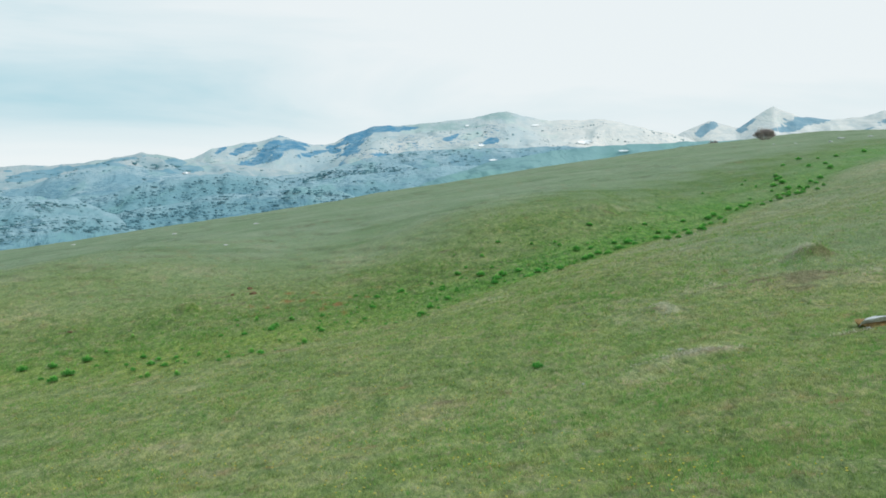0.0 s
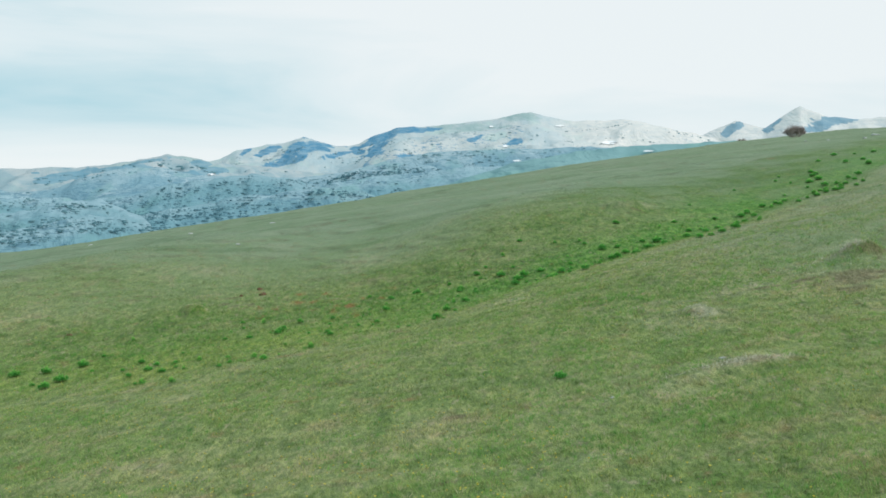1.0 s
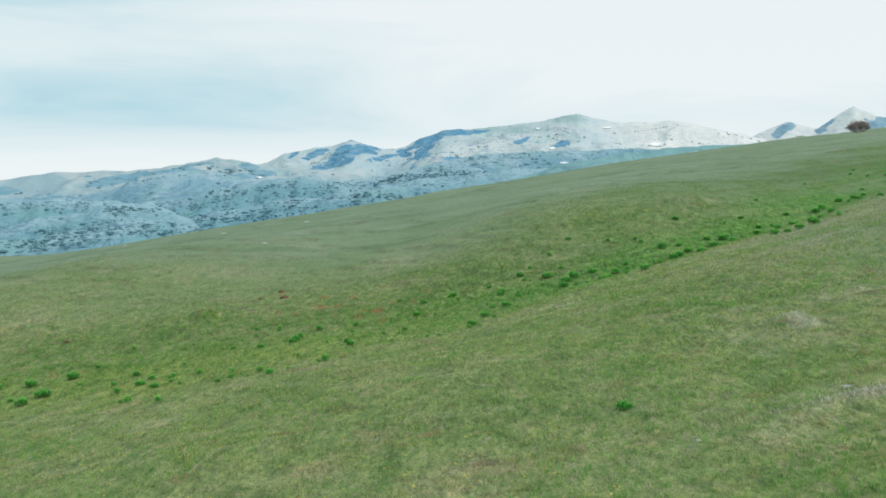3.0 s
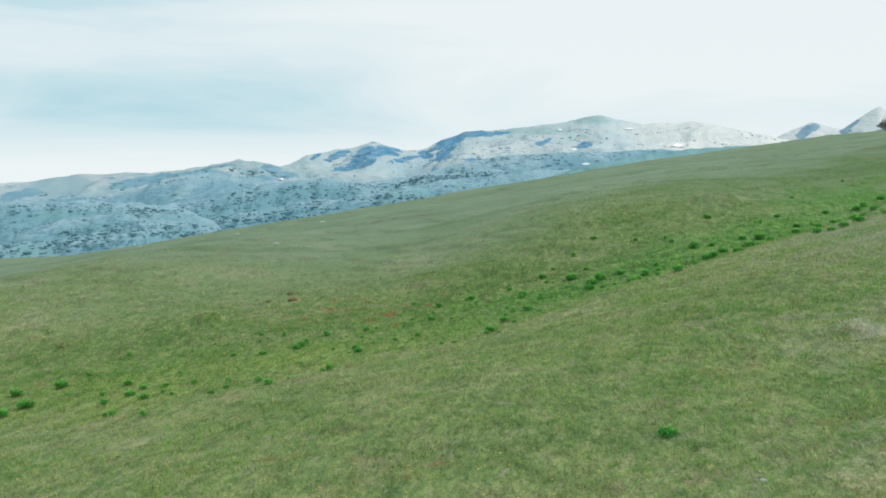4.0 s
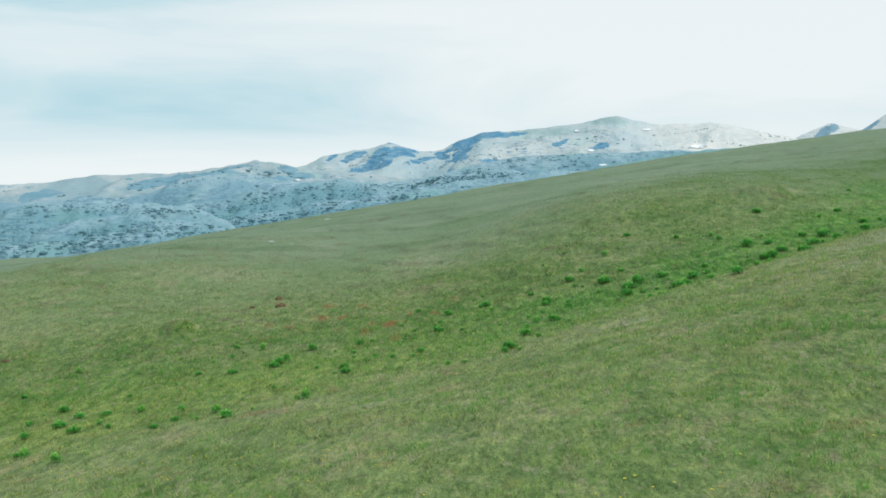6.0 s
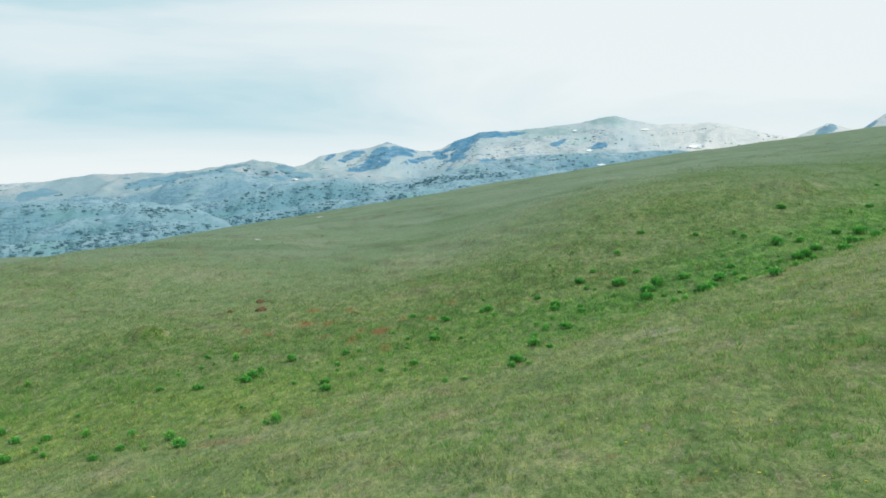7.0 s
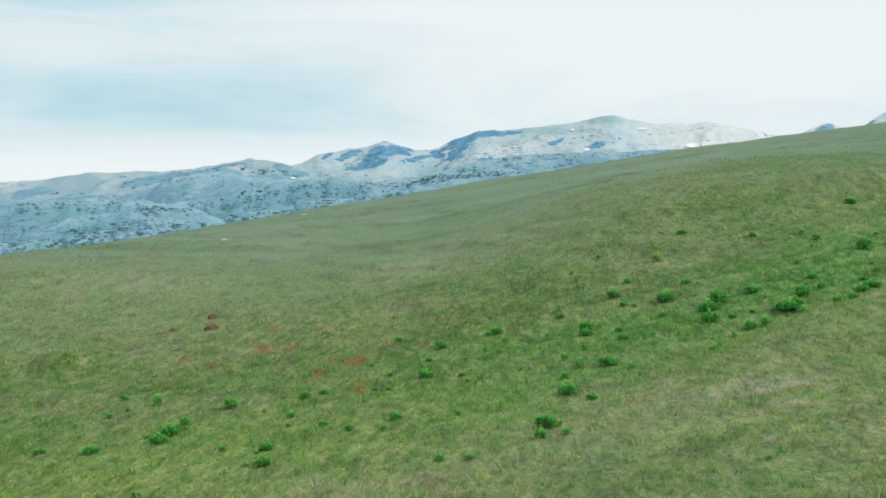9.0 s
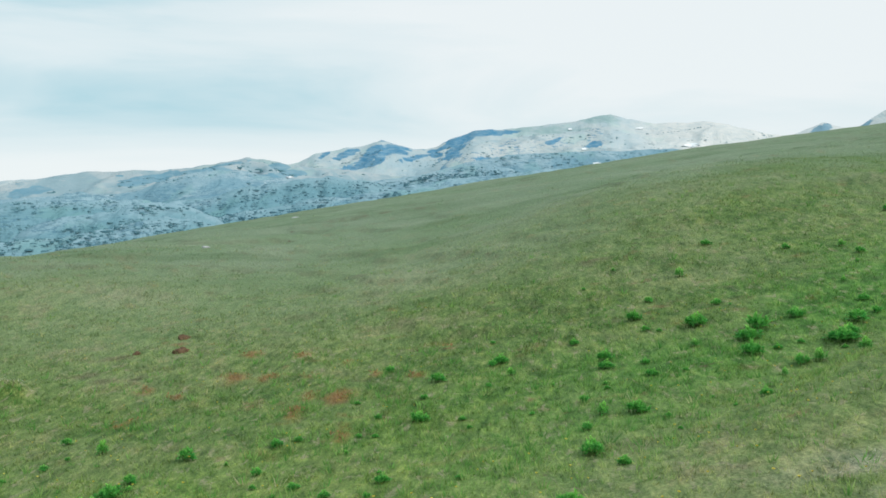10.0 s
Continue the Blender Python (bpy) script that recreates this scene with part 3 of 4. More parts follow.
# ---- mountains ----
def range_mesh(name, profile, reach, foot_reach, foot_z, material, label, seed, relief_size, spread=36.0, fold=1.0, hollow=0.9, spurs=0.0, rows=100):
    """A range whose crest follows a profile of (bearing, rise) in degrees."""
    az = np.arange(-spread, spread + 0.01, 0.14) if rows > 60 else np.arange(profile[0][0], profile[-1][0] + 0.01, 0.10)
    rise = np.interp(az, [p[0] for p in profile], [p[1] for p in profile])
    for end, side in ((profile[0], -1), (profile[-1], 1)):
        beyond = np.maximum(side * (az - end[0]), 0)
        rise = rise - 0.06 * beyond - 0.02 * fbm(az, az * 0, 3, seed)
    crest = reach * np.tan(np.radians(rise + (0.02 if rows > 60 else 0.09) * fbm(az * (2.2 if rows > 60 else 0.9), az * 0, 5, seed + 5)))
    s = np.r_[np.linspace(0, 1, rows), np.linspace(1.04, 1.35, 6)]
    ss, aa = np.meshgrid(s, np.radians(az), indexing="ij")
    rr = foot_reach + (reach - foot_reach) * ss
    x, y = rr * np.sin(aa), rr * np.cos(aa)
    ridge = 1 - np.abs(fbm(x / relief_size + 0.6 * fbm(x / relief_size, y / relief_size, 2, seed + 9), y / (relief_size * 1.8 / fold**0.5), 4, seed + 2))
    swell = fbm(x / (relief_size * 2.4 / fold), y / (relief_size * 2.4 / fold**1.5), 3, seed + 3)
    lift = np.sin(np.clip(ss, 0, 1) * np.pi) ** 0.8
    span_z = crest - foot_z
    z = foot_z + span_z * np.where(ss <= 1, np.clip(ss, 0, 1) ** hollow, 1 - 0.9 * (ss - 1)) + lift * (0.36 / fold**2 * relief_size * (ridge - 0.9) + 0.20 / fold**0.4 * relief_size * swell)
    # rounded spurs run down the slope and overlap one another
    bend = fbm(x / 300, y / 300, 2, seed + 21)
    spur = 1 - np.abs(smooth_noise((0.75 * x + 0.55 * y) / 95 + 0.7 * bend, (y - 0.6 * x) / 260, seed + 13) + 0.35 * smooth_noise((y - 0.2 * x) / 62, x / 150, seed + 15))
    z = z + spurs * lift * (spur - 0.6)
    # nothing in front stands above the crest line
    limit = rr * (crest / reach) - 0.002 * rr * (1 - ss) * 2
    soft = 0.0045 * rr * np.clip(1 - ss, 0.02, 1) + 0.3
    z = np.where(ss < 1, limit - soft * np.logaddexp(0, (limit - z) / soft), z)
    ob = mesh_from(name, np.stack([x, y, z], -1).reshape(-1, 3), grid_faces(len(s), len(az))[:, ::-1], material)
    # paler along the crest, darker in the hollow below it
    drop = rise - np.degrees(np.arctan2(z, rr)) + 0.22 * fbm(x / 30, y / 60, 4, seed + 31)
    bare = 0.24 * (1 - ease(drop / 0.35)) - 0.26 * ease((drop - 0.25) / 0.5)
    put_attribute(ob, "stony", np.clip(0.47 + (bare + (0.7 if rows > 60 else 0.3) * (spur - 0.66)) * (spurs > 0), 0, 1).ravel())
    return tagged(ob, label, "mountain", kind="structure"), (az, s, x, y, z)


FAR = ((-11.87, 3.46), (-10.32, 3.88), (-9.38, 4.36), (-8.13, 4.6), (-6.87, 4.83), (-5.77, 5.12), (-4.66, 4.85), (-3.87, 4.6), (-2.76, 4.73), (-1.81, 5.17), (-0.54, 5.71), (1.36, 5.73),
       (3.25, 5.97), (5.12, 6.17), (6.06, 6.44), (6.99, 6.55), (7.91, 6.29), (9.14, 6.02), (10.65, 6.02), (12.15, 6.02), (13.63, 5.74), (14.79, 5.47), (15.95, 5.2), (17.93, 4.49), (24, 2.5))
PEAK = ((12, 4.0), (14.85, 4.75), (16.36, 5.09), (16.81, 5.27), (18.09, 5.84), (19.04, 5.51), (19.62, 5.41), (20.49, 5.98), (21.41, 6.46), (22.21, 6.13), (22.78, 5.84), (24.18, 5.64), (25.55, 5.71), (26.84, 6.0), (28.99, 6.06))
LEFT = ((-27.37, 1.84), (-25.79, 2.31), (-24.17, 2.69), (-21.66, 3.13), (-20.24, 3.19), (-17.32, 3.34), (-16.13, 3.48), (-14.32, 3.85), (-13.1, 4.06), (-11.56, 3.87), (-10.01, 3.6), (-7.5, 3.44), (-4.97, 3.14), (-0.22, 3.22), (4.51, 3.53), (7.62, 3.76))
FOOT = ((-27.68, 0.34), (-26.09, 0.64), (-21.97, 1.08), (-17.62, 1.6), (-14.01, 1.94), (-10.93, 2.11), (-7.79, 2.19), (-5.27, 2.42), (-2.09, 2.93), (1.08, 3.31), (4.22, 3.54), (7.33, 3.7))
MID = ((-27.67, 1.49), (-26.09, 1.63), (-22.39, 1.85), (-19.09, 2.07), (-17.61, 2.76), (-15.82, 3.28), (-13.7, 3.37), (-11.54, 3.02), (-9.05, 2.78), (-5.9, 2.92), (-3.36, 3.28), (-0.57, 4.0), (1.77, 4.37), (4.22, 4.48), (7.33, 4.51), (10.37, 4.59))
PLATEAU = ((-2, 0.8), (2.63, 2.7), (5.8, 3.68), (9.59, 4.38), (12.08, 4.6), (14.54, 4.72), (16.96, 4.78), (19.33, 4.81))

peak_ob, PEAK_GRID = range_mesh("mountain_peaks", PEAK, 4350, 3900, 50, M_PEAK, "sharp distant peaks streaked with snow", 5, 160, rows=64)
range_ob, FAR_GRID = range_mesh("mountain_range", FAR, 3700, 2500, 40, M_FAR, "high bare mountain range with haze-blue scrub and snow", 25, 260, fold=1.4, rows=84)


def clothe(ob, grid, woods_shade, snow_from, meadows=()):
    """Woods, and shaded flanks painted as dark patches: bearing, rise, half length and width, tilt, in degrees."""
    az, s, x, y, z = grid
    bearing, rise = np.degrees(np.arctan2(x, y)), np.degrees(np.arctan2(z, np.hypot(x, y)))
    n = fbm(x / 60, z / 30 + y / 120, 5, 7, 0.65)
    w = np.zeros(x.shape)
    for a, r, wa, wr, tilt in woods_shade:
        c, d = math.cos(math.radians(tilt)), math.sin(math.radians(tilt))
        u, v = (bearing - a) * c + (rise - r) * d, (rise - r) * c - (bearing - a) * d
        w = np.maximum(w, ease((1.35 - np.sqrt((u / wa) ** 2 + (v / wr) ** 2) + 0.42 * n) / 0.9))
    g = np.zeros(x.shape)
    for a, r, wa, wr in meadows:
        g = np.maximum(g, 0.85 * ease((1.25 - np.sqrt(((bearing - a) / wa) ** 2 + ((rise - r) / wr) ** 2) + 0.6 * n) / 0.5))
    put_attribute(ob, "meadow", g.ravel())
    put_attribute(ob, "woods_shade", w.ravel())
    put_attribute(ob, "snowy", ease((bearing - snow_from) / 5).ravel())


# dark blue patches: scrub woods, and the shadowed summit face painted on
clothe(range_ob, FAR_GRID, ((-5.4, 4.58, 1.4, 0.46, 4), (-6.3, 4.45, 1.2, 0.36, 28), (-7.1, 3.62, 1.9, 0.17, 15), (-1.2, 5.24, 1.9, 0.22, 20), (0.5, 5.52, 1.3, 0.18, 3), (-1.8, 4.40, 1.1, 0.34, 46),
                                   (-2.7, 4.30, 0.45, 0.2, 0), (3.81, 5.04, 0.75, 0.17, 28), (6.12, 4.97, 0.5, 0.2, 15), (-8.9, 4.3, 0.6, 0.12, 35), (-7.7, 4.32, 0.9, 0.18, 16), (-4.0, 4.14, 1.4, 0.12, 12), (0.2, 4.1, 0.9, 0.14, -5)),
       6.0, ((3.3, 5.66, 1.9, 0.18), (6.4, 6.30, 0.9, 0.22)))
# on the peaks the dark patches paint their shaded left flanks
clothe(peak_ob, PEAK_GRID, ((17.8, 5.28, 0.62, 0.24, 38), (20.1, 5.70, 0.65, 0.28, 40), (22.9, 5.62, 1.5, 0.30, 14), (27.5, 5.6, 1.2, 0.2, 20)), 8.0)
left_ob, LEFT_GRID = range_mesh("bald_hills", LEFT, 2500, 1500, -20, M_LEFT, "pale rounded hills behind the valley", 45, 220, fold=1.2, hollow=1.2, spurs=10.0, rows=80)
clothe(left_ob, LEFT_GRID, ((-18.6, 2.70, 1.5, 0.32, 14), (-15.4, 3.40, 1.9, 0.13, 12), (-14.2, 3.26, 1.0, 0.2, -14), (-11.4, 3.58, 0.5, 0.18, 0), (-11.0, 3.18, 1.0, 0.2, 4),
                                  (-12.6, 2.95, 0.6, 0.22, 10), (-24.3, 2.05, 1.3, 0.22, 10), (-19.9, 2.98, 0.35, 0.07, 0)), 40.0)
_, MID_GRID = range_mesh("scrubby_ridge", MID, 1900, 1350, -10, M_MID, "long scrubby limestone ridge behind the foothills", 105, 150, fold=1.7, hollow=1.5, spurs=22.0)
_, FOOT_GRID = range_mesh("foothills", FOOT, 1300, 600, -75, M_FOOT, "haze-blue scrubby foothills across the valley", 65, 130, fold=1.7, hollow=1.55, spurs=20.0)
SPURS = (
    ("near spur", ((-28, -1.6), (-26.21, -0.71), (-24.86, -0.48), (-22.08, -0.22), (-20.65, 0.07), (-19.49, 0.41), (-18.61, 0.59), (-17.43, 0.78), (-16.23, 0.72), (-15.03, 0.47), (-13.81, 0.01), (-12.5, -1.0)), 800, 610),
    ("low spur", ((-25.8, -1.0), (-24.58, 0.11), (-23.2, 0.52), (-22.07, 0.77), (-20.93, 0.95), (-19.78, 1.26), (-18.9, 1.51), (-17.72, 1.64), (-16.83, 1.58), (-15.63, 1.15), (-14.72, 0.72), (-13.4, -0.6)), 930, 700),
    ("pale spur", ((-16.8, -0.7), (-15.94, 0.32), (-14.72, 0.79), (-13.5, 1.1), (-11.65, 1.42), (-9.78, 1.8), (-7.27, 1.99), (-6.0, 2.15), (-4.1, 2.38), (-2.51, 2.22), (-1.24, 1.74), (0, 0.6)), 990, 720),
    ("long spur", ((-29, 0.6), (-26.19, 1.27), (-25.12, 1.57), (-24.16, 1.73), (-21.78, 1.97), (-20.64, 1.89), (-19.48, 1.78), (-18.31, 1.57), (-17.13, 1.21), (-15.93, 0.63), (-15, -0.4)), 1110, 820),
    ("scrubby spur", ((-18, 0.6), (-16.83, 1.33), (-15.63, 1.65), (-14.11, 2.22), (-12.57, 2.48), (-11.34, 2.73), (-9.78, 2.93), (-8.21, 3.06), (-6.95, 2.94), (-5.68, 2.69), (-4.42, 2.22), (-3.4, 1.4)), 1180, 860),
    ("upper spur", ((-6.6, 1.2), (-5.69, 2.06), (-4.73, 2.53), (-4.1, 2.85), (-3.15, 3.17), (-1.88, 3.48), (-0.61, 3.7), (0.98, 3.63), (2.24, 3.37), (3.5, 3.05), (4.44, 2.51), (5.4, 1.6)), 1500, 1315),
)
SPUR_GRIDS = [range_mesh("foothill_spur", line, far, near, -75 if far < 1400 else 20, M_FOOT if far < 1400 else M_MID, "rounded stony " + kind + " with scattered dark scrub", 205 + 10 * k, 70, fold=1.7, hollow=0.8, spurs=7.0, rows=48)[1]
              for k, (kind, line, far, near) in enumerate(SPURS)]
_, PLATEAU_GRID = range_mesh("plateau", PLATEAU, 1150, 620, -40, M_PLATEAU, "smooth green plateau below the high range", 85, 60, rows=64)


# ---- grass ----
def grass_sward(name, count, seed, low, high, wide, label, mat, spread=1.6, blades=5):
    rng = np.random.default_rng(seed)
    y = -9 + 62 * rng.random(count) ** spread
    x = (rng.random(count) * 2 - 1) * (0.53 * (y + 16) + 3.0)
    clump = fbm(x / 0.45, y / 0.45, 2, seed)
    inward = np.minimum((0.53 * (y + 16) + 3.0 - np.abs(x)) / (2.5 + 0.04 * y), (y + 9) / 4)
    inward = ease(inward + 0.5 * fbm(x / 2, y / 2, 2, 15)) * (1 - 0.96 * ease((y - 22) / 24))
    keep = (rng.random(count) < 0.85 + 0.25 * clump) & (rng.random(count) > 0.8 * bare_at(x, y)) & (rng.random(count) < inward)
    x, y, clump = x[keep], y[keep], clump[keep]
    grow = 1 + np.maximum(y, 0) / 45
    n = len(x)
    x, y, clump, grow = (np.repeat(v, blades) for v in (x, y, clump, grow))
    m = n * blades
    x = x + rng.normal(0, 0.045, m) * grow
    y = y + rng.normal(0, 0.045, m) * grow
    z = height(x, y) - 0.01
    turn = rng.random(m) * 2 * np.pi
    lean = rng.normal(0.85, 0.45, m)
    tall = (low + (high - low) * rng.random(m) ** 1.6) * (1 + 0.4 * clump) * grow**0.3
    half = wide * (0.6 + 0.8 * rng.random(m)) * grow
    cx, cy = np.cos(turn), np.sin(turn)
    base = np.stack([x, y, z], -1)
    side = np.stack([-cy * half, cx * half, 0 * half], -1)
    tip = base + np.stack([cx * tall * lean, cy * tall * lean, tall], -1)
    verts = np.stack([base - side, base + side, tip], 1).reshape(-1, 3)
    ob = mesh_from(name, verts, np.arange(3 * m).reshape(-1, 3), mat, False)
    for key, fn in (("lush", lush_at), ("fresh", fresh_at), ("dry", dry_at), ("bare", bare_at), ("upland", upland_haze_at), ("rusty", rusty_at), ("rank", rank_at)):
        put_attribute(ob, key, np.repeat(fn(x, y), 3))
    return tagged(ob, label, "grass", kind="stuff")


grass_sward("grass", 330000, 101, 0.022, 0.062, 0.0058, "short grazed pasture grass in green and straw", M_GRASS, blades=4)
grass_sward("dry_stalks", 4500, 202, 0.03, 0.06, 0.0028, "thin dry grass stalks above the sward", M_STRAW, 1.3, 1)


def grass_tufts(count, seed):
    """Taller tussocks in their own shades, thick in the wet ground and thin on the spur."""
    rng = np.random.default_rng(seed)
    y = -9 + 42 * rng.random(count) ** 1.6
    x = (rng.random(count) * 2 - 1) * (0.53 * (y + 16) + 2.0)
    wet = np.maximum(lush_at(x, y), rank_at(x, y))
    thick = 0.30 + 0.75 * wet + 0.5 * fbm(x / 1.3, y / 1.3, 3, seed)
    rim = np.minimum((0.53 * (y + 16) + 2.0 - np.abs(x)) / 2.5, (y + 9) / 3)
    thick = thick * ease(rim + 0.5 * fbm(x / 2, y / 2, 2, 15))
    keep = (rng.random(count) < thick * (1 - 0.96 * ease((y - 6) / 24))) & (rng.random(count) > bare_at(x, y))
    x, y, wet = x[keep], y[keep], wet[keep]
    n, blades = len(x), 8
    tone = np.clip(rng.normal(0.48, 0.21, n) - 0.32 * wet + 0.15 * fbm(x / 0.9, y / 0.9, 2, seed + 1), 0, 1)
    size = (0.030 + 0.045 * rng.random(n) ** 2) * (1 + 0.4 * wet) * (1 + np.maximum(y, 0) / 60)
    x, y, tone, size = (np.repeat(v, blades) for v in (x, y, tone, size))
    m = n * blades
    turn, out = rng.random(m) * 2 * np.pi, rng.random(m)
    cx, cy = np.cos(turn), np.sin(turn)
    x, y = x + cx * size * 0.55 * out, y + cy * size * 0.55 * out
    base = np.stack([x, y, height(x, y) - 0.01], -1)
    tall = size * (0.7 + 0.6 * rng.random(m))
    half = 0.075 * size * (0.6 + 0.7 * rng.random(m))
    face = rng.random(m) * 2 * np.pi
    side = np.stack([np.cos(face) * half, np.sin(face) * half, 0 * half], -1)
    tip = base + np.stack([cx * tall * (0.2 + 0.7 * out), cy * tall * (0.2 + 0.7 * out), tall], -1)
    verts = np.stack([base - side, base + side, tip], 1).reshape(-1, 3)
    ob = mesh_from("grass_tufts", verts, np.arange(3 * m).reshape(-1, 3), M_TUFT, False)
    put_attribute(ob, "tone", np.repeat(tone, 3))
    tagged(ob, "tussocks of taller green and straw-coloured grass", "grass", kind="stuff")


grass_tufts(200000, 404)


DEAD = ((-7.75, 22.56, 0.36, 0.06, 55, 0.07), (4.4, 1.64, 0.9, 0.07, 260, 0.07), (4.8, 1.62, 0.45, 0.05, 120, 0.06), (3.5, 1.30, 0.3, 0.06, 30, 0.04), (9.64, 9.42, 0.24, 0.14, 260, 0.13), (9.3, 9.5, 0.8, 0.2, 120, 0.11), (5.42, 6.85, 0.2, 0.10, 120, 0.08),
        (9.0, 8.4, 1.5, 0.4, 110, 0.06), (7.35, 1.6, 0.5, 0.13, 120, 0.06), (2.45, 14.2, 0.5, 0.4, 120, 0.03), (7.6, 9.2, 1.6, 0.4, 200, 0.07))


def dead_grass(seed):
    """Bleached stalks, matted and leaning every way, on the banks and hummocks of the spur."""
    rng = np.random.default_rng(seed)
    rows = [np.stack([x + along * rng.normal(0, 0.55, n), y + across * rng.normal(0, 0.7, n), np.full(n, size)], -1) for x, y, along, across, n, size in DEAD]
    x, y, size = np.concatenate(rows).T
    m = len(x)
    turn = rng.random(m) * 2 * np.pi
    lean = rng.uniform(0.5, 2.0, m)
    tall = size * rng.uniform(0.4, 1.0, m)
    base = np.stack([x, y, height(x, y) - 0.01], -1)
    side = np.stack([-np.sin(turn), np.cos(turn), 0 * turn], -1) * 0.006
    tip = base + np.stack([np.cos(turn) * tall * lean, np.sin(turn) * tall * lean, tall], -1)
    ob = mesh_from("dead_grass", np.stack([base - side, base + side, tip], 1).reshape(-1, 3), np.arange(3 * m).reshape(-1, 3), M_BLEACHED, False)
    tagged(ob, "matted bleached dead grass on low banks", "grass", kind="stuff")


dead_grass(505)


def flower_specks():
    rng = np.random.default_rng(303)
    n = 5200
    y = -7 + 45 * rng.random(n) ** 1.4
    x = (rng.random(n) * 2 - 1) * (0.53 * (y + 16) + 1.5)
    keep = fbm(x / 3, y / 3, 2, 91) + 0.25 * rng.random(n) > 0.0
    x, y = x[keep], y[keep]
    n = len(x)
    z = height(x, y) + 0.05 + 0.05 * rng.random(n)
    r = 0.009 + 0.008 * rng.random(n)
    k = np.arange(5) * 2 * np.pi / 5
    ring = np.stack([x[:, None] + r[:, None] * np.cos(k), y[:, None] + r[:, None] * np.sin(k), z[:, None] + 0.012 + 0 * k], -1)
    centre = np.stack([x, y, z], -1)[:, None]
    verts = np.concatenate([centre, ring], 1).reshape(-1, 3)
    j = np.arange(5)
    faces = (np.stack([0 * j, 1 + j, 1 + (j + 1) % 5], -1)[None] + 6 * np.arange(n)[:, None, None]).reshape(-1, 3)
    tagged(mesh_from("flowers", verts, faces, M_FLOWER), "tiny yellow meadow flowers scattered in the grass", "flowers", kind="stuff")


flower_specks()


# ---- leafy weeds ----
def leaf(bm, base, along, out, length, width):
    """A folded lance-shaped leaf of four faces."""
    along, out = Vector(along).normalized(), Vector(out)
    side = along.cross(out).normalized() * width / 2
    up = side.cross(along).normalized()
    base = Vector(base)
    rib = base + along * length * 0.5 + up * length * 0.06
    tip = base + along * length - up * length * 0.10
    v = [bm.verts.new(p) for p in (base, rib + side + up * width * 0.22, tip, rib - side + up * width * 0.22, rib)]
    for f in ((0, 1, 4), (1, 2, 4), (2, 3, 4), (3, 0, 4)):
        bm.faces.new([v[i] for i in f])


def shoot_mesh(rng, tall, leaves, length, width):
    bm = bmesh.new()
    for k in range(leaves):
        f = k / max(leaves - 1, 1)
        a = k * 2.4 + rng.uniform(-0.4, 0.4)
        rise = 0.25 + 0.85 * f + rng.uniform(-0.2, 0.25)
        out = Vector((math.cos(a), math.sin(a), 0))
        way = out * math.cos(rise) + Vector((0, 0, math.sin(rise)))
        s = (1.1 - 0.45 * f) * rng.uniform(0.8, 1.2)
        leaf(bm, (0.01 * out.x, 0.01 * out.y, tall * (0.25 + 0.75 * f)), way, Vector((0, 0, 1)) - 0.3 * out, length * s, width * s)
    return bm


def stem_mesh(tall, r):
    bm = bmesh.new()
    bmesh.ops.create_cone(bm, segments=5, radius1=r, radius2=r * 0.5, depth=tall + 0.06, cap_ends=True)
    bmesh.ops.translate(bm, verts=bm.verts, vec=(0, 0, tall / 2 - 0.03))
    return bm


def weed_plant(seed, shoots, tall, spread, leaves, length, width, label):
    """A plant about a metre across, to be scaled: leafy shoots, each with its stem."""
    rng = random.Random(seed)
    plant = tagged(new("weed_plant"), label, "weed", "weeds along the gully")
    for k in range(shoots):
        r = spread * math.sqrt((k + 0.3) / shoots)
        a = k * 2.4
        h = tall * (1.05 - 0.55 * r / max(spread, 0.01)) * rng.uniform(0.8, 1.15)
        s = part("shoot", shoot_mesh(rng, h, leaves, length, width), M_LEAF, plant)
        s.matrix_basis = pose(r * math.cos(a), r * math.sin(a), 0, -math.degrees(0.5 * r) * math.sin(a) * 1.2, math.degrees(0.5 * r) * math.cos(a) * 1.2, rng.uniform(0, 360))
        part("stem", stem_mesh(h, 0.014), M_STEM, s)
    return plant


WEEDS = (
    weed_plant(1, 18, 0.50, 0.38, 13, 0.22, 0.105, "bushy fresh-green leafy weed in short grass"),
    weed_plant(2, 15, 0.42, 0.42, 12, 0.24, 0.115, "spreading broad-leaved green weed in the gully"),
    weed_plant(3, 9, 0.74, 0.28, 14, 0.24, 0.10, "upright green weed with narrow leaves"),
    weed_plant(4, 8, 0.44, 0.32, 11, 0.28, 0.13, "small low green weed rosette in grass"),
)
for w in WEEDS:
    w.matrix_basis = pose(0, 0, -50)

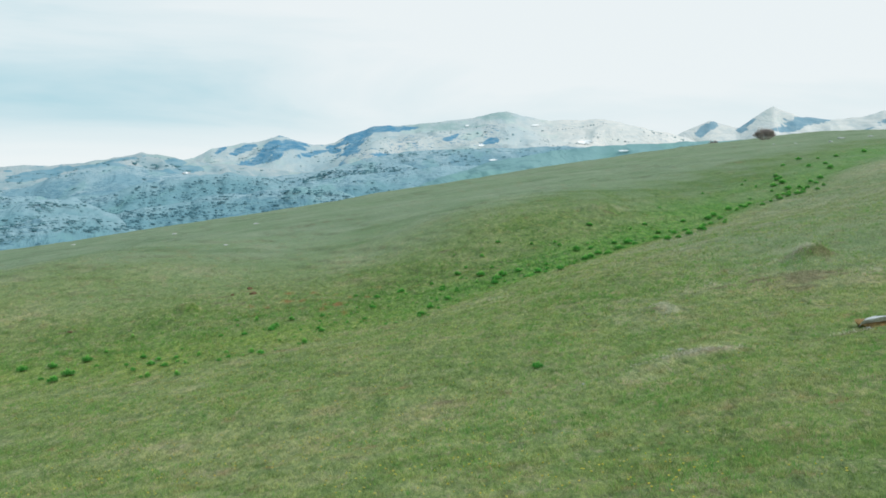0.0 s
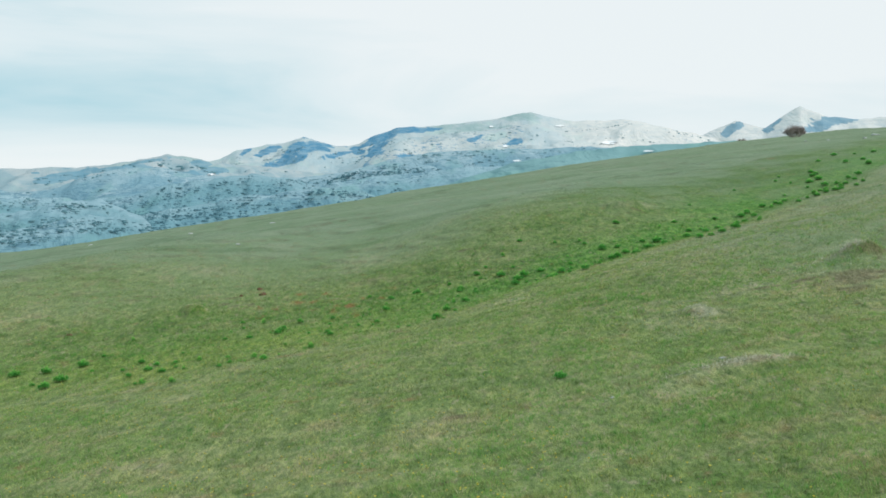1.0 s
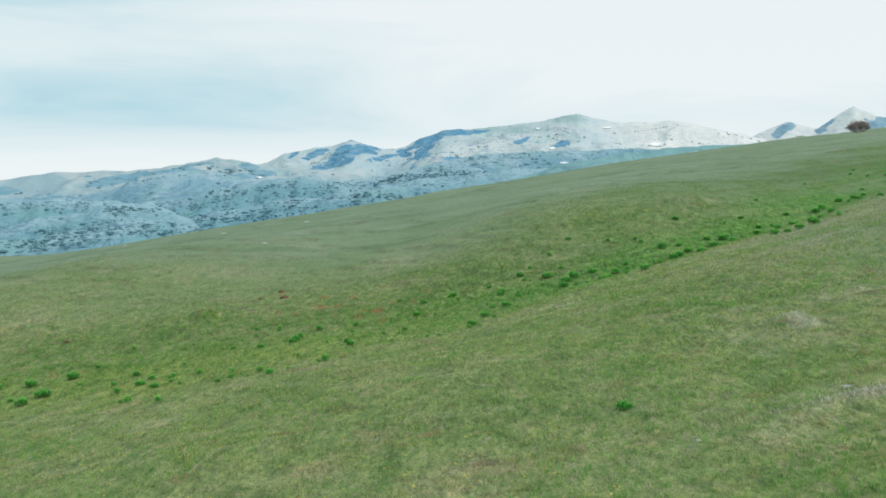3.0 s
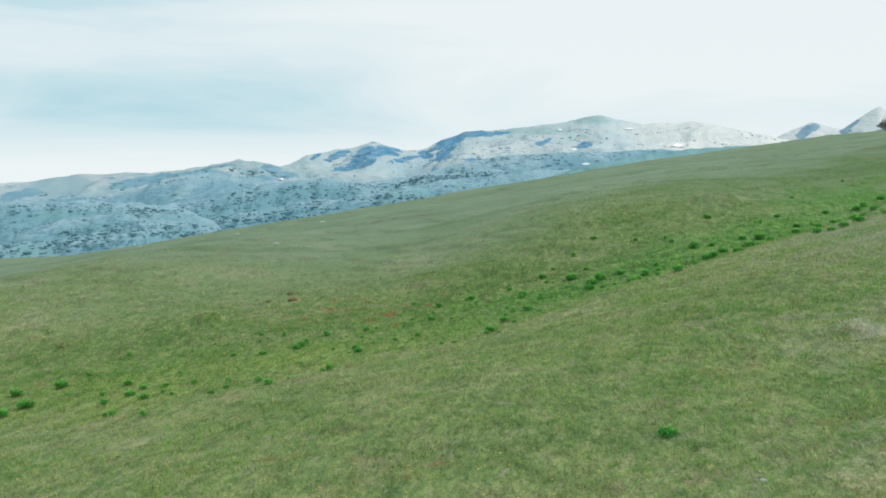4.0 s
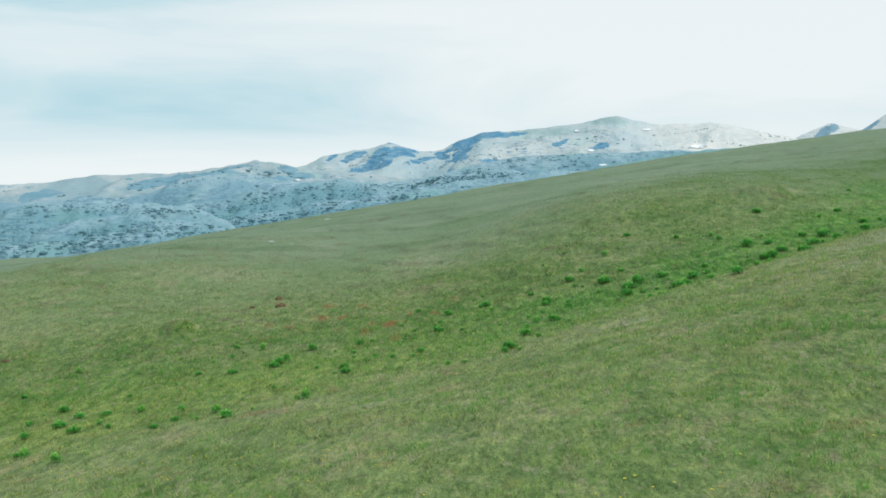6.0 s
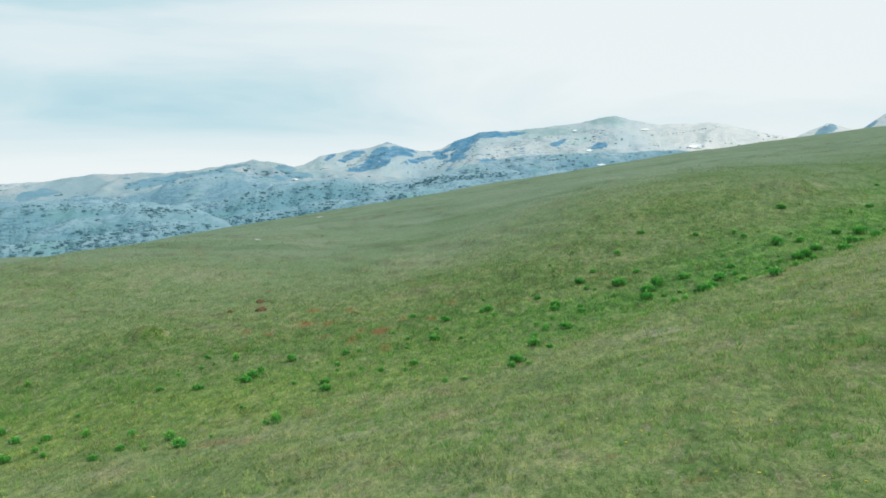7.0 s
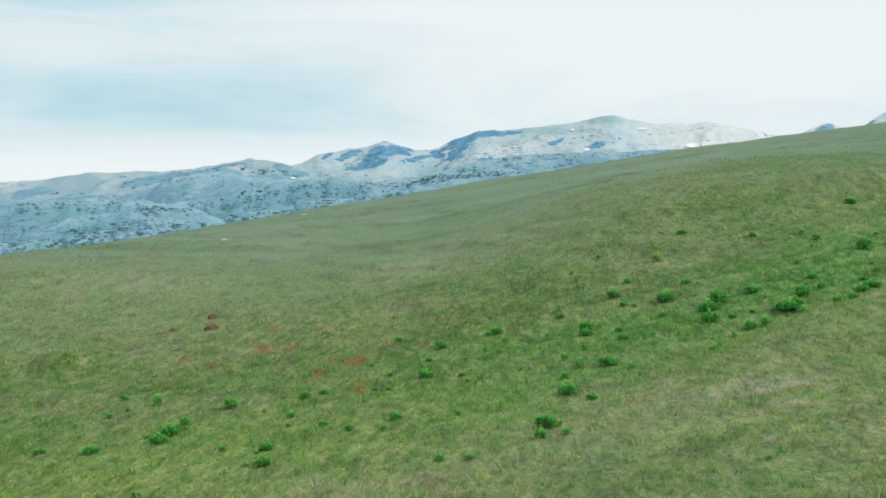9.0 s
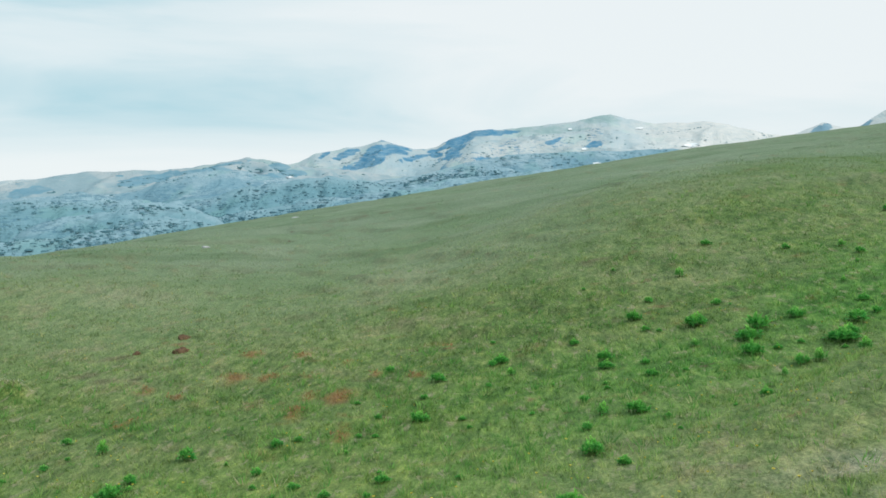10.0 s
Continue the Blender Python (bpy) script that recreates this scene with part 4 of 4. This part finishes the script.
# places and widths of the weeds
WEED_LOWER = (
    (2.11, 3.15, 0.18), (-5.9, 10.46, 0.18), (-6.9, 11.68, 0.18), (-7.11, 11.89, 0.11), (1.86, 12.02, 0.06), (-5.13, 12.29, 0.14), (-4.03, 12.42, 0.22), (-4.52, 12.48, 0.09), (-3.68, 12.67, 0.06),
    (-4.95, 12.78, 0.13), (-2.91, 13.1, 0.18), (-4.37, 13.1, 0.18), (-3.07, 13.18, 0.12), (-6.77, 13.19, 0.19), (-6.22, 13.25, 0.13), (-7.67, 13.32, 0.17), (-9.86, 13.42, 0.27), (-6.51, 13.65, 0.11),
    (-8.36, 13.8, 0.07), (-7.28, 13.81, 0.2), (-5.18, 13.89, 0.13), (-10.41, 14.05, 0.15), (-0.35, 14.09, 0.1), (-9.68, 14.13, 0.34), (-6.02, 14.24, 0.15), (-0.65, 14.27, 0.1), (-6.69, 14.46, 0.16),
    (0.34, 14.47, 0.14), (-8.14, 14.5, 0.14), (0.59, 14.5, 0.1), (-7.22, 14.52, 0.18))
WEED_FLOOR = (
    (0.42, 14.93, 0.23), (-9.11, 14.99, 0.15), (-2.56, 15.18, 0.17), (-7.82, 15.25, 0.21), (-2.77, 15.3, 0.06), (-10.63, 15.73, 0.26), (-11.52, 15.76, 0.33), (-6.81, 15.9, 0.1), (-2.69, 15.99, 0.13),
    (-2.77, 16, 0.06), (-9.69, 16.06, 0.28), (1, 16.12, 0.13), (-3.25, 16.17, 0.1), (-6.05, 16.37, 0.07), (-0.51, 16.59, 0.08), (0.76, 16.66, 0.23), (-5.06, 16.84, 0.16),
    (-4.24, 16.92, 0.19), (-1.3, 16.92, 0.15), (-9.36, 16.95, 0.16), (1.68, 17, 0.07), (-5.83, 17.12, 0.15), (-2.24, 17.12, 0.14), (-2.68, 17.19, 0.09), (-4.22, 17.29, 0.23), (-4.06, 17.45, 0.1),
    (0.82, 17.63, 0.14), (5.09, 17.68, 0.3), (1.68, 17.69, 0.07), (-4.16, 17.75, 0.15))
WEED_MIDDLE = (
    (-2.76, 17.77, 0.13), (2.79, 17.97, 0.13), (1.4, 18.03, 0.22), (1.04, 18.16, 0.17), (-3.21, 18.23, 0.07), (-1.84, 18.24, 0.07), (-5.87, 18.34, 0.07), (4.72, 18.39, 0.15), (2.32, 18.45, 0.06),
    (-3.75, 18.48, 0.35), (5.69, 18.54, 0.14), (-5.53, 18.69, 0.12), (0.29, 18.76, 0.07), (-2.75, 18.79, 0.18), (-8.99, 18.79, 0.17), (-1.58, 18.88, 0.08), (0.9, 18.9, 0.14), (-1.79, 18.98, 0.08),
    (-2.52, 18.99, 0.13), (-4.95, 19.06, 0.18), (3.31, 19.07, 0.1), (-0.54, 19.09, 0.08), (-1.08, 19.24, 0.21), (1.23, 19.33, 0.09), (3.62, 19.45, 0.19), (3.86, 19.5, 0.17), (-1.61, 19.57, 0.1), (1.85, 19.72, 0.15),
    (-5.75, 19.9, 0.14), (0.61, 19.98, 0.07), (3.19, 20.07, 0.28), (3.56, 20.25, 0.12))
WEED_SLOPE = (
    (4.42, 20.3, 0.34), (-1.08, 20.33, 0.12), (-1.98, 20.38, 0.08), (3.9, 20.4, 0.1), (4.58, 20.49, 0.22), (-0.22, 20.54, 0.12), (1.36, 20.56, 0.2), (1.89, 20.6, 0.13), (5.68, 20.72, 0.2),
    (7.37, 20.85, 0.32), (9.57, 20.92, 0.29), (3.34, 20.92, 0.28), (5.9, 20.93, 0.24), (4.86, 21, 0.29), (2.66, 21.09, 0.13), (0.1, 21.13, 0.14), (1.42, 21.19, 0.21), (10.05, 21.2, 0.21),
    (-0.94, 21.23, 0.21), (5.24, 21.33, 0.17), (3.61, 21.46, 0.46), (6.01, 21.61, 0.11), (4.24, 21.77, 0.21), (7.06, 21.79, 0.21), (-0.15, 21.88, 0.15), (10.66, 21.98, 0.3), (-0.03, 22.03, 0.22),
    (6.41, 22.05, 0.14), (5.34, 22.1, 0.18), (6.81, 22.19, 0.36), (2.9, 22.22, 0.32))
WEED_UPPER = (
    (-1.71, 22.23, 0.17), (7.04, 22.33, 0.29), (1.09, 22.37, 0.16), (2.18, 22.47, 0.14), (7.47, 23.01, 0.25), (2.1, 23.13, 0.22), (5.39, 23.13, 0.1), (11.53, 23.18, 0.31), (3.44, 23.26, 0.19),
    (8.38, 23.34, 0.35), (-0.14, 23.45, 0.11), (6.71, 23.49, 0.43), (7.36, 23.81, 0.26), (2.51, 24.21, 0.16), (8.96, 24.4, 0.33), (8.44, 24.57, 0.21), (7.45, 24.9, 0.13), (6.34, 25.02, 0.22),
    (13.17, 25.44, 0.19), (3.27, 25.48, 0.17), (6.27, 25.79, 0.16), (11.22, 25.81, 0.24), (1.57, 25.84, 0.09), (5.36, 26.17, 0.19), (10.76, 26.54, 0.24), (11.31, 26.78, 0.19), (4.12, 27.21, 0.19),
    (12.9, 27.24, 0.25), (13.9, 27.37, 0.2), (13.3, 27.49, 0.25), (9.84, 27.57, 0.15))
WEED_TOP = (
    (10.71, 28.58, 0.2), (8.31, 28.77, 0.25), (12.65, 29.35, 0.21), (13.9, 29.74, 0.32), (16.57, 30.19, 0.22), (14.4, 30.46, 0.32), (17.13, 30.62, 0.22), (17.57, 30.68, 0.28), (18.13, 31.07, 0.28),
    (18.62, 31.2, 0.28), (18.93, 31.31, 0.22), (19.68, 31.42, 0.23), (15.49, 31.64, 0.28), (16.17, 31.87, 0.22), (16.61, 31.95, 0.28), (19.9, 33.07, 0.23), (12.64, 33.22, 0.14), (17.3, 33.77, 0.17),
    (20.01, 34.35, 0.24), (19.52, 34.5, 0.3), (20.91, 35.11, 0.37), (21.66, 35.62, 0.25), (19.4, 36.1, 0.31), (20.02, 36.48, 0.31), (15.83, 36.61, 0.15), (18.71, 36.73, 0.15), (20.07, 37.36, 0.25),
    (18.36, 37.86, 0.19), (20.47, 37.91, 0.25), (18.97, 39.02, 0.16), (20.79, 34.11, 0.24), (19.12, 33.4, 0.24), (19.42, 32.42, 0.24), (18.57, 32.73, 0.2), (18.55, 33.39, 0.24), (20.34, 32.27, 0.24),
    (18.77, 34.7, 0.2))


def sow_weeds():
    rng = random.Random(12)
    spots = list(WEED_LOWER + WEED_FLOOR + WEED_MIDDLE + WEED_SLOPE + WEED_UPPER + WEED_TOP)
    for k in range(14):  # upper end of the gully
        t = rng.random()
        spots.append((21 + 15 * t + rng.uniform(-2.5, 2.5), 37 + 12 * t + rng.uniform(0.5, 4.5), rng.uniform(0.2, 0.4)))
    for (ax, ay), (bx, by) in zip(EDGE[7:12], EDGE[8:13]):  # thick growth at the foot of the spur
        for k in range(3):
            t = rng.random()
            spots.append((ax + (bx - ax) * t - rng.uniform(0.1, 0.7), ay + (by - ay) * t + rng.uniform(0.2, 0.9), rng.uniform(0.12, 0.26)))
    while len(spots) < 255:  # seedlings through the wet ground
        x, y = rng.uniform(-9, 12), rng.uniform(13, 28)
        s = float(past_edge(np.array(x), np.array(y)))
        if 0.3 < s < 9 and rng.random() < math.exp(-s / 4):
            spots.append((x, y, rng.uniform(0.05, 0.11)))
    for k, (x, y, size) in enumerate(spots):
        kind = rng.choice((0, 0, 1, 1, 3)) if size > 0.2 else rng.choice((1, 2, 3, 3))
        s = size * (rng.uniform(1.2, 1.42) if size < 0.35 else rng.uniform(0.95, 1.15))
        z = float(height(np.array(x), np.array(y)))
        m = pose(x, y, z, rng.uniform(-6, 6), rng.uniform(-6, 6), rng.uniform(0, 360)) @ Matrix.Diagonal((s, s * rng.uniform(0.8, 1.2), s * rng.uniform(0.85, 1.1), 1))
        copy_thing(WEEDS[kind], m)
    for w in WEEDS:
        for o in (*w.children_recursive, w):
            bpy.data.objects.remove(o)


sow_weeds()


# ---- mole hills, dead patches, stones ----
def lump(name, x, y, size, flat, material, label, category, seed, sink=0.25, rough=0.22, group="", turn=0.0, long=1.0):
    rng = np.random.default_rng(seed)
    bm = bmesh.new()
    bmesh.ops.create_icosphere(bm, subdivisions=4, radius=1.0)
    off = rng.uniform(-50, 50, 3)
    for v in bm.verts:
        p = v.co.copy()
        d = noise.fractal(p * 1.3 + Vector(off), 1.0, 2.0, 5) * rough
        v.co = p * (1 + d)
        v.co.x *= long
        v.co.z *= flat
    me = bpy.data.meshes.new(name)
    bm.to_mesh(me)
    bm.free()
    for p in me.polygons:
        p.use_smooth = True
    me.materials.append(material)
    ob = new(name, me)
    z = float(height(np.array(x), np.array(y)))
    ob.matrix_basis = pose(x, y, z - sink * size * flat, rng.uniform(-5, 5), rng.uniform(-5, 5), turn) @ Matrix.Scale(size, 4)
    return tagged(ob, label, category, group)


for k, (x, y, s) in enumerate(((-6.12, 26.35, 0.13), (-5.85, 25.25, 0.15), (-6.65, 25.25, 0.09), (-11.6, 20.7, 0.11))):
    lump("molehill", x, y, s, 0.85, M_SOIL, "crumbly red-brown earth molehill on the turf", "molehill", 400 + k, 0.35, 0.35, "molehills")


def withered_leaves():
    rng = random.Random(500)
    bm = bmesh.new()
    for x, y, size in WITHERED:
        for k in range(9):
            r, a = size * math.sqrt(rng.random()), rng.uniform(0, 6.283)
            px, py = x + r * math.cos(a) * 1.4, y + r * math.sin(a) * 0.8
            pz = float(height(np.array(px), np.array(py)))
            b = rng.uniform(0, 6.283)
            leaf(bm, (px, py, pz + rng.uniform(0.0, 0.05)), (math.cos(b), math.sin(b), rng.uniform(0.2, 1.0)), (0, 0, 1), rng.uniform(0.05, 0.10), rng.uniform(0.016, 0.032))
    me = bpy.data.meshes.new("withered_leaves")
    bm.to_mesh(me)
    bm.free()
    me.materials.append(M_RUST)
    tagged(new("withered_leaves", me), "scattered rust-red withered leaves among the grass", "plants", kind="stuff")


withered_leaves()


M_SLAB = speckled("weathered_slab", (0.40, 0.41, 0.42), (0.74, 0.77, 0.79), 6, 0.9, 0.05)
M_OCHRE = speckled("lichened_stone", (0.10, 0.065, 0.03), (0.46, 0.31, 0.13), 9, 0.9, 0.04)


def broken_stone(seed, long, wide, thick):
    """A split block with flat faces and chipped edges."""
    rng = random.Random(seed)
    bm = bmesh.new()
    for k in range(26):
        a, r = rng.uniform(0, 6.283), rng.uniform(0.75, 1.0)
        bm.verts.new((long * r * math.cos(a), wide * r * math.sin(a), thick * rng.choice((0.0, 0.45, 1.0)) * rng.uniform(0.9, 1.1)))
    bmesh.ops.convex_hull(bm, input=bm.verts)
    bmesh.ops.delete(bm, geom=[v for v in bm.verts if not v.link_faces], context="VERTS")
    bmesh.ops.bevel(bm, geom=bm.edges[:], offset=0.012, segments=1, affect="EDGES")
    bmesh.ops.triangulate(bm, faces=bm.faces[:])
    bmesh.ops.subdivide_edges(bm, edges=bm.edges[:], cuts=1, use_grid_fill=True)
    for v in bm.verts:
        v.co += Vector((1, 1, 1)) * 0.012 * noise.noise(v.co * 9 + Vector((seed, 0, 0)))
    return bm


def slab_rock(x, y):
    rock = tagged(new("rock"), "flat pale limestone slab over a brown lichened base", "rock")
    rock.matrix_basis = pose(x, y, float(height(np.array(x), np.array(y))) - 0.04, 0, 0, 8)
    part("base", broken_stone(61, 0.48, 0.28, 0.12), M_OCHRE, rock, "brown and ochre lichened base", smooth=False)
    cap = part("slab", broken_stone(64, 0.56, 0.34, 0.09), M_SLAB, rock, "pale weathered top slab", smooth=False)
    cap.matrix_basis = pose(0.10, 0.05, 0.095, -9, -5, 20)
    return rock


slab_rock(7.92, 1.86)
lump("stone", 7.64, 1.68, 0.04, 0.8, M_STONE, "small white pebble beside the slab", "stone", 602, 0.2)
STONES = ((4.42, 1.95, 0.05), (2.62, 1.4, 0.03), (38.4, 71.7, 0.2), (36.2, 74, 0.14), (42.0, 77.5, 0.3), (46.3, 80.6, 0.2), (34.8, 75.4, 0.12), (-8.8, 37.7, 0.10), (-9.6, 57.0, 0.2), (-17.2, 66.5, 0.22),
          (-29.6, 81.8, 0.28), (-12.9, 46.0, 0.12))
for k, (x, y, s) in enumerate(STONES):
    lump("stone", x, y, s, 0.5, M_STONE, "small weathered pale limestone lying in turf" if s < 0.3 else "weathered pale limestone boulder on the far slope", "stone", 620 + k, 0.1, 0.35, "stones in the turf", 30 * k, 1.3)


# ---- bushes on the brow ----
def bare_bush(x, y, size, seed, label, limbs, tall):
    rng = random.Random(seed)
    z = float(height(np.array(x), np.array(y)))
    bush = tagged(new("bush"), label, "bush", "bushes on the brow")
    bush.matrix_basis = pose(x, y, z - 0.05) @ Matrix.Diagonal((0.9, 0.9, tall, 1))

    def limb(bm, a, b, r0, r1):
        a, b = Vector(a), Vector(b)
        w = (b - a).normalized()
        s = w.orthogonal().normalized()
        t = w.cross(s)
        rings = []
        for p, r in ((a, r0), (b, r1)):
            rings.append([bm.verts.new(p + (s * math.cos(q) + t * math.sin(q)) * r) for q in (0, 1.571, 3.142, 4.712)])
        for i in range(4):
            bm.faces.new((rings[0][i], rings[0][(i + 1) % 4], rings[1][(i + 1) % 4], rings[1][i]))

    for k in range(limbs):
        bm = bmesh.new()

        def grow(p, way, length, r, depth):
            q = p + way * length
            limb(bm, p, q, r, r * 0.65)
            if depth == 0:
                return
            for _ in range(5 if depth > 1 else 6):
                w = (way + Vector((rng.uniform(-0.8, 0.8), rng.uniform(-0.8, 0.8), rng.uniform(-0.3, 0.5)))).normalized()
                grow(p + way * length * rng.uniform(0.5, 1.0), w, length * rng.uniform(0.5, 0.8), r * 0.6, depth - 1)

        a = k * 2.4 + rng.uniform(-0.2, 0.2)
        o = rng.uniform(0.0, 1.7)
        grow(Vector((0.30 * size * math.cos(a) * (k % 4) / 3, 0.30 * size * math.sin(a) * (k % 4) / 3, 0)), Vector((o * math.cos(a), o * math.sin(a), 1.15)).normalized(), size * rng.uniform(0.17, 0.25), size * 0.012, 3)
        part("branch", bm, M_TWIG, bush, smooth=False)


bare_bush(42.7, 98.5, 2.6, 71, "dense bare brown bush on the grassy brow", 34, 1.22)
bare_bush(44.9, 123.2, 1.75, 72, "small bare thorn bush behind the brow", 14, 1.0)
bare_bush(38.5, 116.9, 0.95, 73, "low twiggy bush behind the brow", 14, 1.0)


# ---- scrub and snow on the mountains ----
def scrub(name, grid, count, seed, low, high, s_range, bare, label):
    """Dark low shrubs scattered in drifts over a mountainside."""
    az, s, gx, gy, gz = grid
    rng = np.random.default_rng(seed)
    j = rng.integers(0, len(az), count * 5)
    i = rng.integers(np.searchsorted(s, s_range[0]), np.searchsorted(s, s_range[1]), count * 5)
    x, y, z = gx[i, j], gy[i, j], gz[i, j]
    drift = fbm(x / 100, z / 15 + y / 300, 3, seed) + 0.6 * fbm(x / 24, z / 6 + y / 120, 2, seed + 4)
    keep = np.where(drift + 0.5 * (rng.random(len(x)) - 0.5) > bare)[0][:count]
    x, y, z = x[keep] + rng.normal(0, 4, len(keep)), y[keep] + rng.normal(0, 4, len(keep)), z[keep]
    n = len(x)
    size = low + (high - low) * rng.random(n) ** 2.4
    ring = np.arange(4) * 2 * np.pi / 4 + 0.6
    wob = 0.7 + 0.6 * rng.random((n, 2, 4))
    long = 1.1 + 1.8 * rng.random((n, 1)) ** 2
    parts = [np.stack([x, y, z + 0.26 * size], -1)[:, None]]
    for level, (r, h) in enumerate(((0.85, 0.12), (1.0, -0.7))):
        w = wob[:, level] * r * size[:, None]
        parts.append(np.stack([x[:, None] + np.cos(ring) * w * long, y[:, None] + np.sin(ring) * w, z[:, None] + h * size[:, None] + 0 * w], -1))
    verts = np.concatenate(parts, 1).reshape(-1, 3)
    k = np.arange(4)
    nxt = (k + 1) % 4
    tri = np.concatenate([np.stack([0 * k, 1 + k, 1 + nxt], -1), np.stack([1 + k, 5 + k, 5 + nxt], -1), np.stack([1 + k, 5 + nxt, 1 + nxt], -1)])
    faces = (tri[None] + 9 * np.arange(n)[:, None, None]).reshape(-1, 3)
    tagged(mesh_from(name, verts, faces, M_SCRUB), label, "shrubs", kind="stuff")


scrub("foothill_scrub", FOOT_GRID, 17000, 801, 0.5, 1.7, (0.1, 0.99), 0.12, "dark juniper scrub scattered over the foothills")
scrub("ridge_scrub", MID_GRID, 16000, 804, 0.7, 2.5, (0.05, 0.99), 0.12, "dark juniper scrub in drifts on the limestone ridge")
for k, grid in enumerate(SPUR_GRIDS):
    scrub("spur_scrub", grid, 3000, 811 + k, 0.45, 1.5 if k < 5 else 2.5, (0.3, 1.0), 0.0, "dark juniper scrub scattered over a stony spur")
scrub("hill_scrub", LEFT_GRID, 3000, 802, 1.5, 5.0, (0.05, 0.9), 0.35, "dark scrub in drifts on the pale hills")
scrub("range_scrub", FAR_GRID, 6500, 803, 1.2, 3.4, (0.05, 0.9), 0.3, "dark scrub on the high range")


def spot_on(grid, bearing, rise):
    """The nearest place of a range that shows at a bearing and rise, in degrees."""
    az, s, gx, gy, gz = grid
    u = float(np.interp(bearing, az, np.arange(len(az))))
    j = min(int(u), len(az) - 2)
    x, y, z = (g[:, j] * (1 - u + j) + g[:, j + 1] * (u - j) for g in (gx, gy, gz))
    seen = np.degrees(np.arctan2(z, np.hypot(x, y)))
    i = max(int(np.argmax(seen >= rise)), 1)
    f = (rise - seen[i - 1]) / max(seen[i] - seen[i - 1], 1e-6)
    f = min(max(f, 0.0), 1.0)
    return Vector([g[i - 1] * (1 - f) + g[i] * f for g in (x, y, z)])


def snow_patch(grid, bearing, rise, wide, high, seed):
    rng = random.Random(seed)
    ring = 22
    rim = []
    for k in range(ring):
        q = k * 2 * math.pi / ring
        r = 0.7 + 0.4 * rng.random()
        rim.append(spot_on(grid, bearing + wide * r * math.cos(q), rise + high * r * math.sin(q)))
    verts = np.array([tuple(p * (1 - 9.0 / p.length)) for p in (*rim, spot_on(grid, bearing, rise))])
    faces = [(ring, k, (k + 1) % ring) for k in range(ring)]
    tagged(mesh_from("snow_patch", verts, faces, M_SNOW), "patch of old white snow on a mountainside", "snow", "snow patches")


for k, (grid, bearing, rise, wide, high) in enumerate(((FAR_GRID, 11.37, 4.78, 0.44, 0.11), (PLATEAU_GRID, 13.59, 4.34, 0.34, 0.05), (FAR_GRID, 5.56, 4.65, 0.17, 0.07), (FAR_GRID, 4.77, 5.75, 0.13, 0.06),
                                                         (MID_GRID, 6.22, 3.85, 0.24, 0.05), (MID_GRID, 4.52, 3.44, 0.20, 0.05), (LEFT_GRID, -10.84, 3.04, 0.22, 0.05), (FAR_GRID, 8.6, 5.75, 0.3, 0.05))):
    snow_patch(grid, bearing, rise, wide, high, 900 + k)
